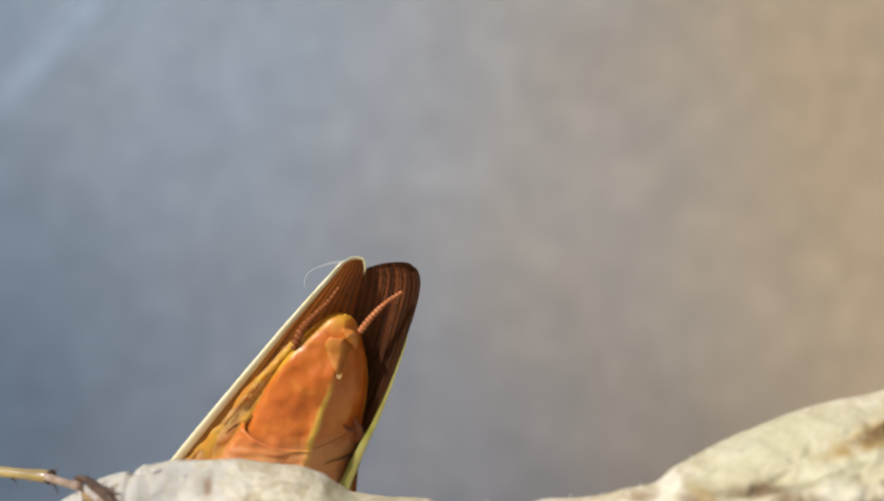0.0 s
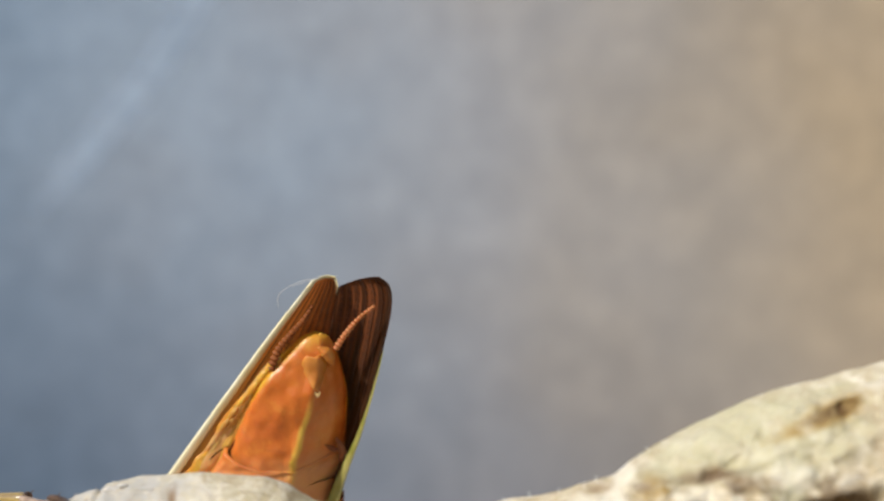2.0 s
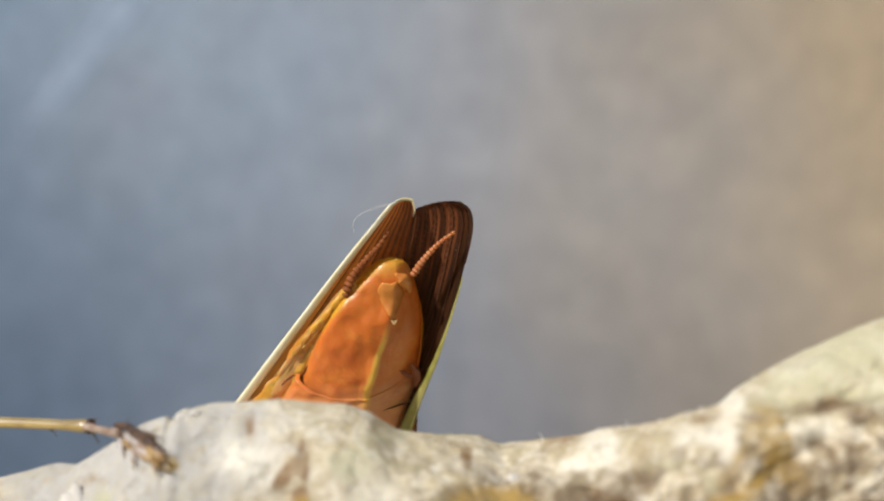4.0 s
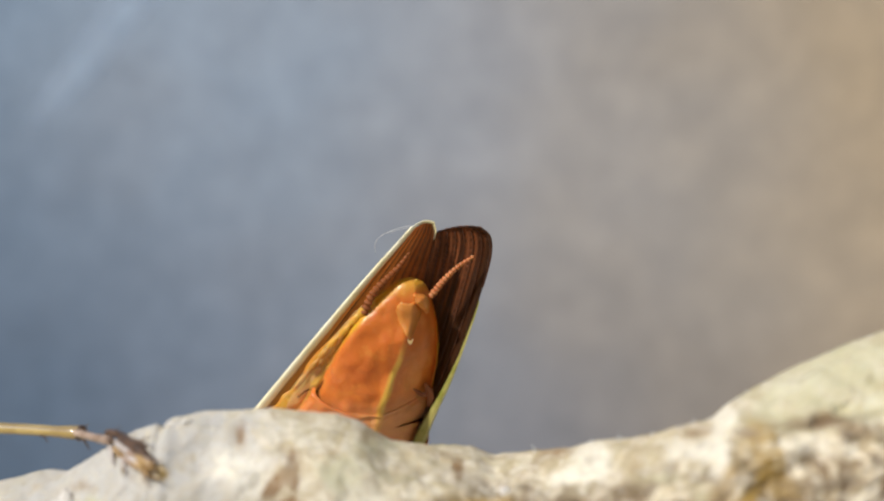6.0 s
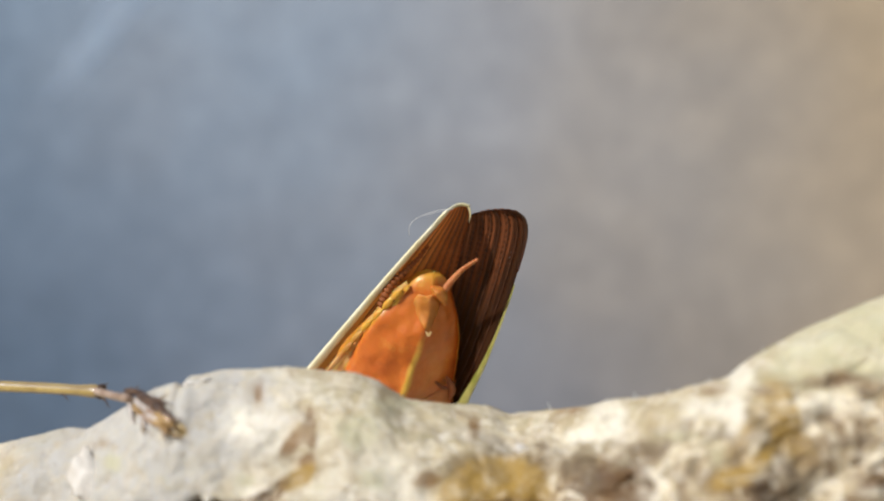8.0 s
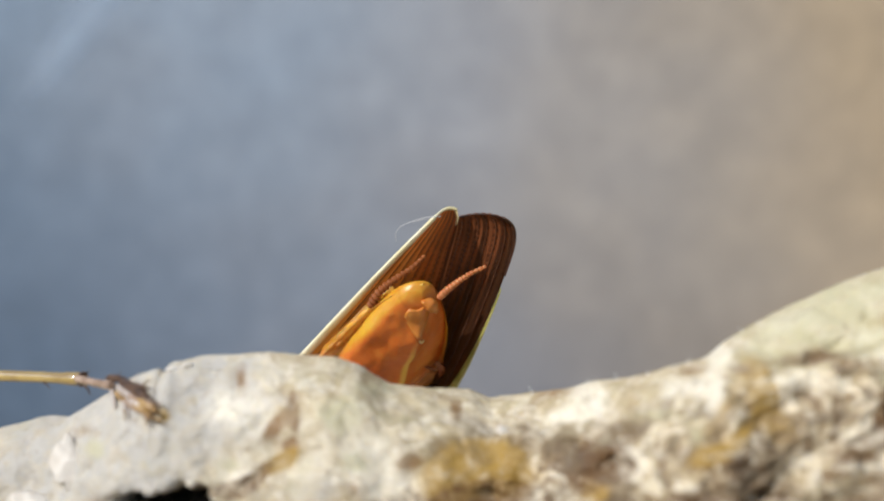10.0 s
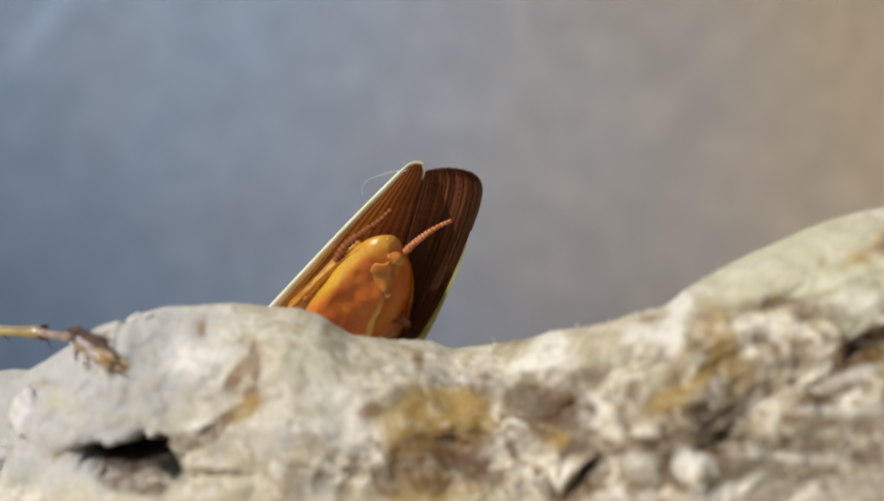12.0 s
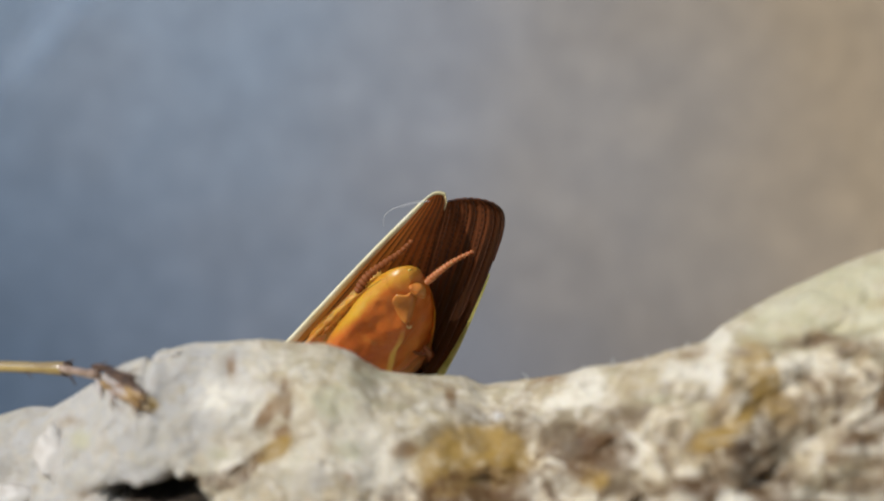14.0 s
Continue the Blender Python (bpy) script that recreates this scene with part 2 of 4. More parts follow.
def wing_material(name, gold, thin, tone, russet=0.0):
    n = Net(name)
    u, v = n.axis(0, "UV"), n.axis(1, "UV")
    band = n.math("ABSOLUTE", n.math("SUBTRACT", n.math("FRACT", n.math("MULTIPLY", u, 8.0)), 0.5))
    wander = n.math("MULTIPLY", n.noise(420, 3), 2.5)
    rowed = n.math("MULTIPLY", n.math("FLOOR", n.math("MULTIPLY", u, 8.0)), 0.37)
    dots = n.math("FRACT", n.math("ADD", n.math("ADD", n.math("MULTIPLY", v, 50.0), wander), rowed))
    dots = n.ramp(dots, (0.0, 0.0), (0.15, 1.0), (0.5, 1.0), (0.62, 0.0))
    pits = n.math("MULTIPLY", dots, n.ramp(band, (0.16, 0.0), (0.24, 1.0), (0.38, 1.0), (0.44, 0.0)))
    grain = n.noise(1500, 5, 0.6)
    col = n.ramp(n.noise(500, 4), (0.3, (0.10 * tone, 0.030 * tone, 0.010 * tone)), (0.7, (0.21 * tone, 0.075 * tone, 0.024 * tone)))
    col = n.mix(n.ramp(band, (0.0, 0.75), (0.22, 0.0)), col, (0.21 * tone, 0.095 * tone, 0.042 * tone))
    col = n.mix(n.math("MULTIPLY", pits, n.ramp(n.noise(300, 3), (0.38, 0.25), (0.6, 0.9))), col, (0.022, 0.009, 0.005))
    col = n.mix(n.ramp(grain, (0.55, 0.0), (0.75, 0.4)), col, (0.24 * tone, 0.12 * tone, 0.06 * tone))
    # horn-coloured field along the outer margin near the root
    field = n.math("MULTIPLY", n.ramp(n.math("ADD", u, n.math("MULTIPLY", n.math("SUBTRACT", n.noise(350, 3), 0.5), 0.2)), (0.32, 0.0), (0.62, 1.0)), n.ramp(v, (0.55, 1.0), (0.97, 0.25)))
    col = n.mix(n.math("MULTIPLY", field, gold), col, (0.80, 0.56, 0.24))
    # russet cells of varied strength between veins; fading from the lit tip is painted
    cell = n.math("FRACT", n.math("MULTIPLY", n.math("SINE", n.math("MULTIPLY", n.math("FLOOR", n.math("MULTIPLY", u, 16.0)), 12.9)), 43.7))
    reach = n.math("ADD", v, n.math("MULTIPLY", n.math("SUBTRACT", cell, 0.5), 0.22))
    reach = n.math("SUBTRACT", reach, n.math("MULTIPLY", u, 0.42))
    reach = n.math("MULTIPLY", n.ramp(reach, (0.42, 0.0), (0.66, 1.0)), n.ramp(cell, (0.1, 0.35), (0.7, 1.0)))
    reach = n.math("MULTIPLY", reach, n.math("SUBTRACT", 1.0, n.math("MULTIPLY", pits, 0.8)))
    col = n.mix(n.math("MULTIPLY", n.math("MULTIPLY", reach, n.ramp(n.noise(600, 4), (0.3, 0.5), (0.65, 1.0))), russet), col, (0.29, 0.092, 0.034))
    n.set(color=col, rough=0.42, spec=0.28)
    n.bump(n.math("SUBTRACT", grain, n.math("MULTIPLY", pits, 0.8)), 0.5, 0.00012)
    n.thin(n.mix(0.6, col, (0.76, 0.38, 0.11)), thin)
    return n.mat


def plain_material(name, low, high, rough, grain=1500, bump=0.3, thin=None, flesh=None, spec=0.4, coat=0.0):
    n = Net(name)
    n.set(color=n.ramp(n.noise(grain, 4, 0.6), (0.32, low), (0.68, high)), rough=rough, spec=spec, coat=coat)
    n.bump(n.noise(grain * 2.2, 4), bump, 0.0001)
    if flesh:
        n.flesh(*flesh)
    if thin:
        n.thin(*thin)
    return n.mat


def belly_material():
    n = Net("orange_chitin")
    u, v = n.axis(0, "UV"), n.axis(1, "UV")
    col = n.ramp(n.noise(260, 5, 0.6), (0.32, (0.50, 0.115, 0.018)), (0.5, (0.68, 0.190, 0.028)), (0.68, (0.76, 0.30, 0.055)))
    # deeper orange towards the tail
    col = n.mix(n.ramp(v, (0.60, 0.0), (0.76, 0.6)), col, (0.58, 0.130, 0.012))
    # yellow keel down the middle, frayed at its sides
    keel = n.math("ABSOLUTE", n.math("SUBTRACT", n.math("ADD", u, n.math("MULTIPLY", n.math("SUBTRACT", n.noise(300, 3), 0.5), 0.03)), n.math("SUBTRACT", 0.28, n.math("MULTIPLY", v, 0.09))))
    keel = n.math("MULTIPLY", n.ramp(keel, (0.006, 1.0), (0.015, 0.0)), n.ramp(v, (0.70, 0.95), (0.79, 0.0)))
    col = n.mix(n.ramp(v, (0.46, 0.75), (0.56, 0.0)), col, (0.63, 0.28, 0.11))
    col = n.mix(keel, col, (0.80, 0.50, 0.08))
    # amber yellow band along the flank and round the tip
    uu = n.math("ADD", u, n.math("MULTIPLY", n.math("SUBTRACT", n.noise(280, 4), 0.5), 0.05))
    hem = n.math("MULTIPLY", n.ramp(n.math("ADD", uu, n.math("MULTIPLY", n.math("SUBTRACT", v, 0.85), 0.55)), (0.405, 0.0), (0.455, 1.0)), n.ramp(v, (0.52, 0.12), (0.76, 1.0)))
    hem = n.math("ADD", hem, n.ramp(v, (0.94, 0.0), (0.985, 0.8)), True)
    hem = n.math("MULTIPLY", hem, n.ramp(n.noise(420, 4), (0.3, 0.6), (0.6, 1.0)))
    col = n.mix(hem, col, (0.66, 0.36, 0.020))
    col = n.mix(n.ramp(n.noise(520, 5, 0.7), (0.56, 0.0), (0.70, 0.3)), col, (0.72, 0.36, 0.06))
    col = n.mix(n.ramp(n.noise(380, 5, 0.7, dist=1.0), (0.55, 0.0), (0.68, 0.32)), col, (0.30, 0.07, 0.015))
    col = n.mix(n.math("MULTIPLY", n.ramp(n.noise(190, 3, 0.5), (0.50, 0.0), (0.62, 0.6)), n.ramp(v, (0.62, 1.0), (0.76, 0.1))), col, (0.76, 0.34, 0.12))
    col = n.mix(n.ramp(n.voronoi(520), (0.02, 0.7), (0.07, 0.0)), col, (0.25, 0.08, 0.025))
    n.set(color=col, rough=0.36, spec=0.5, coat=0.15)
    n.flesh(0.22, (1.0, 0.35, 0.08), 0.0004)
    n.bump(n.math("ADD", n.math("ADD", n.noise(1000, 5, 0.6), n.noise(480, 3)), n.math("MULTIPLY", n.noise(3200, 3), 0.3)), 0.2, 0.00035)
    return n.mat


def skin_material():
    n = Net("golden_brown_skin")
    u = n.math("ADD", n.axis(0, "UV"), n.math("MULTIPLY", n.math("SUBTRACT", n.noise(420, 4, 0.6), 0.5), 0.35))
    col = n.ramp(u, (0.02, (0.66, 0.25, 0.035)), (0.25, (0.72, 0.40, 0.05)), (0.50, (0.66, 0.33, 0.06)), (0.72, (0.72, 0.43, 0.14)), (0.95, (0.64, 0.38, 0.12)))
    col = n.mix(n.ramp(n.noise(700, 5, 0.65, dist=0.8), (0.54, 0.0), (0.66, 0.55)), col, (0.26, 0.09, 0.02))
    col = n.mix(n.ramp(n.noise(900, 4, 0.6), (0.56, 0.0), (0.68, 0.5)), col, (0.78, 0.52, 0.16))
    n.set(color=col, rough=0.35, spec=0.4, coat=0.1)
    n.flesh(0.25, (1.0, 0.45, 0.12), 0.0004)
    n.bump(n.noise(900, 5, 0.6), 0.6, 0.0003)
    return n.mat


def shank_material():
    n = Net("golden_shank")
    u = n.axis(0, "UV")
    col = n.ramp(n.noise(600, 4, 0.6), (0.32, (0.38, 0.255, 0.07)), (0.68, (0.62, 0.45, 0.15)))
    side = n.ramp(n.math("ABSOLUTE", n.math("SUBTRACT", u, 0.52)), (0.06, 0.9), (0.14, 0.0))
    col = n.mix(side, col, (0.12, 0.065, 0.02))
    ridge = n.ramp(n.math("ABSOLUTE", n.math("SUBTRACT", u, 0.84)), (0.03, 0.7), (0.06, 0.0))
    col = n.mix(ridge, col, (0.20, 0.12, 0.035))
    n.set(color=col, rough=0.28, spec=1.0, coat=0.9)
    n.bsdf.inputs["Coat Roughness"].default_value = 0.15
    n.bump(n.noise(1500, 4), 0.3, 0.0001)
    return n.mat


def paint_material():
    n = Net("pale_smear")
    n.set(color=n.ramp(n.noise(60, 4), (0.3, (0.37, 0.47, 0.60)), (0.7, (0.43, 0.52, 0.645))), rough=0.8)
    u, v = n.axis(0, "UV"), n.axis(1, "UV")
    cover = n.math("MULTIPLY", n.ramp(n.math("ABSOLUTE", n.math("SUBTRACT", u, 0.5)), (0.22, 0.75), (0.5, 0.0), smooth=True), n.ramp(v, (0.0, 0.3), (0.12, 1.0)))
    cover = n.math("MULTIPLY", cover, n.ramp(n.noise(90, 4), (0.3, 0.6), (0.6, 1.0)))
    clear = n.tree.nodes.new("ShaderNodeBsdfTransparent")
    m = n.tree.nodes.new("ShaderNodeMixShader")
    n.link(cover, m.inputs[0])
    n.link(clear.outputs[0], m.inputs[1])
    n.link(n.bsdf.outputs[0], m.inputs[2])
    n.link(m.outputs[0], n.out.inputs[0])
    return n.mat


STONE, CHIP, WALL, GROUND = stone_material(), chip_material(), wall_material(), ground_material()
# one wing material twice: left coloured as lit through, right as shaded
WING_LIT, WING_SHADED, BELLY = wing_material("lit_amber_brown_wing", 0.95, 0.68, 3.6), wing_material("shaded_brown_wing", 0.0, 0.24, 0.26, 0.95), belly_material()
CREAM = plain_material("cream_wing_margin", (0.84, 0.72, 0.36), (0.95, 0.89, 0.66), 0.3, 420, spec=0.6)
GREEN = plain_material("yellow_green_margin", (0.21, 0.21, 0.033), (0.44, 0.39, 0.13), 0.4, 500)
VEIN = plain_material("brown_vein", (0.06, 0.024, 0.011), (0.16, 0.066, 0.030), 0.4)
# lighter copy of the vein colour for the wing painted as lit
VEIN_LIT = plain_material("lit_brown_vein", (0.22, 0.10, 0.042), (0.36, 0.18, 0.08), 0.4)
CREASE = plain_material("brown_cuticle_and_shade", (0.07, 0.022, 0.008), (0.12, 0.04, 0.015), 0.8, spec=0.1)
RIM = plain_material("dark_brown_rim", (0.035, 0.015, 0.008), (0.08, 0.035, 0.018), 0.4)
PLATE = plain_material("tan_plate", (0.50, 0.15, 0.018), (0.68, 0.28, 0.06), 0.34, 700, flesh=(0.3, (1, 0.45, 0.15), 0.0004))
YELLOW = plain_material("amber_yellow_cuticle", (0.62, 0.27, 0.022), (0.74, 0.42, 0.06), 0.34, 600, flesh=(0.35, (1, 0.5, 0.1), 0.0004), coat=0.2)
GOLDEN = plain_material("golden_fold", (0.44, 0.19, 0.03), (0.70, 0.40, 0.09), 0.38, 800, 0.8, flesh=(0.3, (1, 0.45, 0.15), 0.0004))
FOLD = plain_material("pale_orange_fold", (0.58, 0.26, 0.07), (0.82, 0.52, 0.22), 0.38, 800, 0.8, flesh=(0.3, (1, 0.45, 0.15), 0.0004))
SKIN = skin_material()
BEAD = plain_material("rusty_pink_cercus", (0.41, 0.13, 0.036), (0.56, 0.22, 0.08), 0.45, 1200, flesh=(0.3, (1, 0.4, 0.25), 0.0003))
# darker bead colour that carries the wing's shade
BEAD_SHADED = plain_material("shaded_rust_cercus", (0.21, 0.062, 0.017), (0.33, 0.108, 0.032), 0.5, 1200, spec=0.2)
REDDISH = plain_material("reddish_brown_fold", (0.15, 0.038, 0.009), (0.29, 0.082, 0.02), 0.35, 900, 0.6, coat=0.3)
CUSP = plain_material("pale_amber", (0.66, 0.42, 0.16), (0.78, 0.58, 0.30), 0.35)
STRAW = shank_material()
PALE_FOOT = plain_material("pale_foot_joint", (0.46, 0.38, 0.32), (0.72, 0.66, 0.60), 0.2, 900, coat=0.9, spec=0.6)
GOLD_FOOT = plain_material("golden_foot_joint", (0.24, 0.13, 0.04), (0.50, 0.33, 0.14), 0.25, 900, coat=0.7)
HORN = plain_material("dark_horn", (0.05, 0.03, 0.02), (0.15, 0.085, 0.05), 0.4)
FOOT = plain_material("greyish_brown_foot", (0.20, 0.12, 0.07), (0.52, 0.38, 0.28), 0.25, 1100, coat=0.7)
SILK = plain_material("white_silk", (0.75, 0.75, 0.75), (0.9, 0.9, 0.9), 0.5, thin=((0.9, 0.9, 0.9), 0.4))
PAINT = paint_material()


# ---- building helpers ----
def mesh_of(name, verts, faces, uvs=None, smooth=True):
    me = bpy.data.meshes.new(name)
    me.from_pydata([tuple(v) for v in verts], [], faces)
    if uvs is not None:
        layer = me.uv_layers.new(name="UVMap")
        for loop in me.loops:
            layer.data[loop.index].uv = uvs[loop.vertex_index]
    me.polygons.foreach_set("use_smooth", [smooth] * len(me.polygons))
    me.update()
    return me


def part(name, me, material, parent, label=""):
    ob = new(name, me)
    me.materials.append(material)
    ob.parent = parent
    return tagged(ob, label) if label else ob


def curve(points, t):
    """A smooth line through points, t from 0 to 1, spaced by length."""
    p = np.array(points, float)
    k = np.concatenate([[0], np.cumsum(np.linalg.norm(np.diff(p, axis=0), axis=1))])
    k /= k[-1]
    t = np.atleast_1d(np.asarray(t, float))
    i = np.clip(np.searchsorted(k, t, side="right") - 1, 0, len(k) - 2)
    m = np.empty_like(p)
    m[1:-1] = (p[2:] - p[:-2]) / (k[2:] - k[:-2])[:, None]
    m[0], m[-1] = (p[1] - p[0]) / (k[1] - k[0]), (p[-1] - p[-2]) / (k[-1] - k[-2])
    h = (k[i + 1] - k[i])[:, None]
    s = ((t - k[i]) / (k[i + 1] - k[i]))[:, None]
    return ((2 * s**3 - 3 * s**2 + 1) * p[i] + (s**3 - 2 * s**2 + s) * h * m[i]
            + (-2 * s**3 + 3 * s**2) * p[i + 1] + (s**3 - s**2) * h * m[i + 1])


def grid_faces(rows, cols, wrap=False):
    f = []
    for r in range(rows - 1):
        for c in range(cols if wrap else cols - 1):
            d = (c + 1) % cols
            f.append((r * cols + c, r * cols + d, (r + 1) * cols + d, (r + 1) * cols + c))
    return f


def sheet(name, pts, wrap=False, caps=False):
    """A mesh over a grid of points, in metres."""
    rows, cols = pts.shape[:2]
    faces = grid_faces(rows, cols, wrap)
    if caps:
        faces += [tuple(reversed(range(cols))), tuple(range((rows - 1) * cols, rows * cols))]
    uv = [(c / (cols if wrap else cols - 1), r / (rows - 1)) for r in range(rows) for c in range(cols)]
    return mesh_of(name, pts.reshape(-1, 3), faces, uv)


def tube(name, path, radii, seg=10, flat=1.0, squash=None):
    """A closed tube along a path in metres; flat squeezes it along y."""
    path = np.array(path, float)
    radii = np.broadcast_to(np.asarray(radii, float), (len(path),))
    tan = np.gradient(path, axis=0)
    tan /= np.linalg.norm(tan, axis=1)[:, None] + 1e-12
    ref = np.array(squash if squash is not None else (0.0, 1.0, 0.0))
    side = np.cross(tan, ref)
    side /= np.linalg.norm(side, axis=1)[:, None] + 1e-12
    up = np.cross(side, tan)
    a = np.arange(seg) * 2 * math.pi / seg
    ring = path[:, None] + radii[:, None, None] * (side[:, None] * np.cos(a)[None, :, None] + flat * up[:, None] * np.sin(a)[None, :, None])
    return sheet(name, ring, wrap=True, caps=True)


# ---- the setting ----
def build_ground():
    n = 60
    xs = np.sign(np.linspace(-1, 1, n)) * np.abs(np.linspace(-1, 1, n)) ** 3 * 60
    pts = np.array([[(x, y, -0.13 + 0.004 * noise.noise((x * 9, y * 9, 0))) for x in xs] for y in xs])
    ob = new("ground", sheet("ground", pts))
    ob.data.materials.append(GROUND)
    tagged(ob, "dry brown earth around the foot of the stone", "ground", kind="structure")


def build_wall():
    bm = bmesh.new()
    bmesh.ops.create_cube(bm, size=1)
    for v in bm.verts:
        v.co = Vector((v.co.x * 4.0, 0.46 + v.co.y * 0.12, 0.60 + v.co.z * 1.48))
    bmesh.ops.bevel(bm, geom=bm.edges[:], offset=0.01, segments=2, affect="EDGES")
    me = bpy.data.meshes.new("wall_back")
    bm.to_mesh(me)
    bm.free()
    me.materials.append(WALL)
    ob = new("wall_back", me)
    tagged(ob, "plain plaster wall, uneven light painted in, slate blue fading to sandy tan", "wall", kind="structure")
    # a pale brushed stroke on the plaster
    t = np.linspace(0, 1, 40)
    mid = curve([(-0.165, 0.054), (-0.138, 0.090), (-0.119, 0.113), (-0.098, 0.146), (-0.080, 0.182), (-0.070, 0.205)], t)
    tan = np.gradient(mid, axis=0)
    nrm = np.stack([-tan[:, 1], tan[:, 0]], 1) / np.linalg.norm(tan, axis=1)[:, None]
    half = 0.0095 * np.minimum(1, 0.4 + t * 3)
    rows = []
    for i in range(40):
        rows.append([(mid[i, 0] + nrm[i, 0] * half[i] * k, 0.3998, mid[i, 1] + nrm[i, 1] * half[i] * k) for k in np.linspace(-1, 1, 9)])
    part("paint_stroke", sheet("paint_stroke", np.array(rows)), PAINT, ob, "pale smeared paint stroke")


CREST = np.array([(-62, -6, -16), (-36, -8, -13.0), (-24.8, -9, -11.2), (-21.3, -9, -10.35), (-19.9, -9.5, -10.4), (-18.1, -10, -9.35),
                  (-16, -11, -8.0), (-14, -12, -7.35), (-12.2, -12, -6.74), (-8.6, -12, -6.55), (-5, -12, -6.95), (-3.7, -11.5, -7.5),
                  (-2.2, -11, -8.5), (0.5, -10.5, -8.8), (2.4, -10, -9.05), (3.3, -10, -9.45), (5.4, -11, -9.1), (7.9, -13, -8.4),
                  (11.3, -15, -7.6), (14, -16, -6.65), (15, -15.5, -6.0), (17.6, -15, -4.6), (20, -15, -3.6), (22.3, -15.5, -2.65),
                  (25.8, -15.5, -1.75), (28.4, -15.5, -1.0), (40, -16, 0.5), (62, -14, -6)])
# patches of colour and painted shade on the stone: x, z, half width, half height, slant in degrees, strength
OCHRE = [(2.0, -15.6, 2.6, 0.9, 0, 0.9), (-13.7, -9.5, 0.5, 0.4, -30, 0.8), (15.7, -7.7, 0.79, 1.11, 0, 0.9), (16.2, -9.6, 0.78, 0.82, 0, 0.9), (14.3, -9.9, 1.29, 0.43, 45, 0.8), (12.7, -11.0, 1.04, 0.44, 30, 0.8), (2.4, -12.2, 2.3, 1.1, 0, 1.5), (3.6, -12.6, 0.86, 0.90, 0, 0.9), (7.9, -13.0, 0.67, 0.56, 0, 0.7),
         (-7.4, -11.7, 1.1, 0.42, 28, 1.2), (1.0, -13.5, 1.13, 0.59, 0, 0.8), (13.7, -8.8, 0.37, 1.65, -35, 0.4), (24.0, -3.75, 2.5, 0.5, 22, 1.0), (24.0, -9.0, 1.8, 0.9, 10, 0.9)]
BROWN = [(7.4, -12.6, 0.6, 0.5, 0, 0.8), (21.3, -9.9, 2.0, 0.30, 24, 1.2), (19.0, -11.4, 1.6, 0.35, 25, 1.1), (17.6, -14.6, 1.8, 0.5, 20, 1.1), (21.0, -13.6, 1.5, 0.5, 20, 1.0), (-12.9, -15.0, 1.8, 0.6, -8, 1.6), (-8.6, -14.6, 2.0, 0.18, -4, 1.0), (9.3, -14.6, 1.8, 0.6, 46, 1.2), (1.5, -15.0, 2.6, 1.0, 0, 1.0), (12.0, -14.0, 1.2, 0.5, 40, 1.0),
         (3.0, -13.2, 1.71, 0.4, 5, 1.3), (2.4, -14.2, 2.0, 0.9, 0, 1.5), (15.5, -12.8, 0.9, 0.65, 0, 1.4), (12.9, -12.3, 0.46, 0.59, 30, 0.8), (11.7, -13.0, 0.77, 0.38, 20, 0.8), (21.7, -9.0, 1.1, 0.8, 30, 1.0), (23.8, -8.0, 2.2, 0.6, 14, 1.0), (24.4, -3.6, 1.9, 0.30, 22, 1.0), (20.4, -10.0, 1.4, 0.25, 20, 0.7),
         (17.5, -10.3, 0.31, 0.71, 20, 0.6), (15.0, -7.1, 0.48, 0.20, 0, 0.8), (17.2, -6.7, 1.6, 0.36, 4, 0.4), (18.7, -6.4, 1.01, 0.34, 0, 0.5), (8.6, -11.7, 1.1, 0.7, 0, 1.2), (7.8, -10.6, 0.55, 0.69, 0, 0.6), (-9.0, -12.7, 1.4, 0.42, 40, 1.2),
         (-10.7, -13.1, 1.4, 0.36, 5, 1.3)]
TAN = [(-7.7, -10.0, 0.9, 0.32, 48, 1.4), (-6.9, -9.6, 0.3, 1.4, 5, 0.8), (-7.1, -11.0, 0.5, 0.36, 0, 0.9), (-1.1, -11.9, 0.8, 0.40, 10, 0.9), (1.4, -9.6, 0.40, 0.54, 0, 0.9), (-9.8, -7.8, 0.40, 0.78, 10, 0.5), (12.9, -7.3, 1.11, 0.23, 20, 0.5),
       (18.5, -6.4, 1.33, 0.56, 0, 0.5), (-18.4, -10.8, 1.18, 0.43, 10, 0.4), (-3.8, -13.0, 0.39, 0.35, 0, 0.6), (6.2, -8.8, 1.79, 0.31, 5, 0.5), (19.9, -6.9, 1.06, 0.44, 10, 0.4), (-17.2, -14.2, 1.14, 0.42, 0, 0.4)]
GREY = [(6.6, -13.2, 1.0, 0.7, 0, 0.9), (19.5, -12.8, 2.2, 0.6, 22, 0.9), (22.5, -11.2, 1.8, 0.5, 24, 0.9), (16.8, -13.8, 1.5, 0.6, 15, 0.8), (0.0, -14.6, 1.5, 0.8, 0, 0.8), (9.3, -13.2, 1.3, 0.7, 20, 0.7), (4.1, -13.7, 0.5, 0.5, 0, 0.8), (17.5, -7.9, 0.68, 0.55, 0, 0.7), (18.6, -9.0, 1.30, 0.71, 10, 0.5), (14.2, -12.1, 1.02, 0.69, 0, 0.8), (4.3, -13.8, 1.0, 1.0, 0, 0.9), (1.0, -11.6, 0.57, 0.60, 0, 0.6), (9.5, -10.2, 0.92, 0.62, 0, 0.8), (5.8, -11.1, 1.42, 0.71, 0, 0.8),
        (4.5, -10.9, 0.69, 0.79, 0, 0.7), (19.6, -10.9, 1.29, 0.38, 8, 0.5), (7.1, -11.8, 0.66, 0.52, 0, 0.6)]
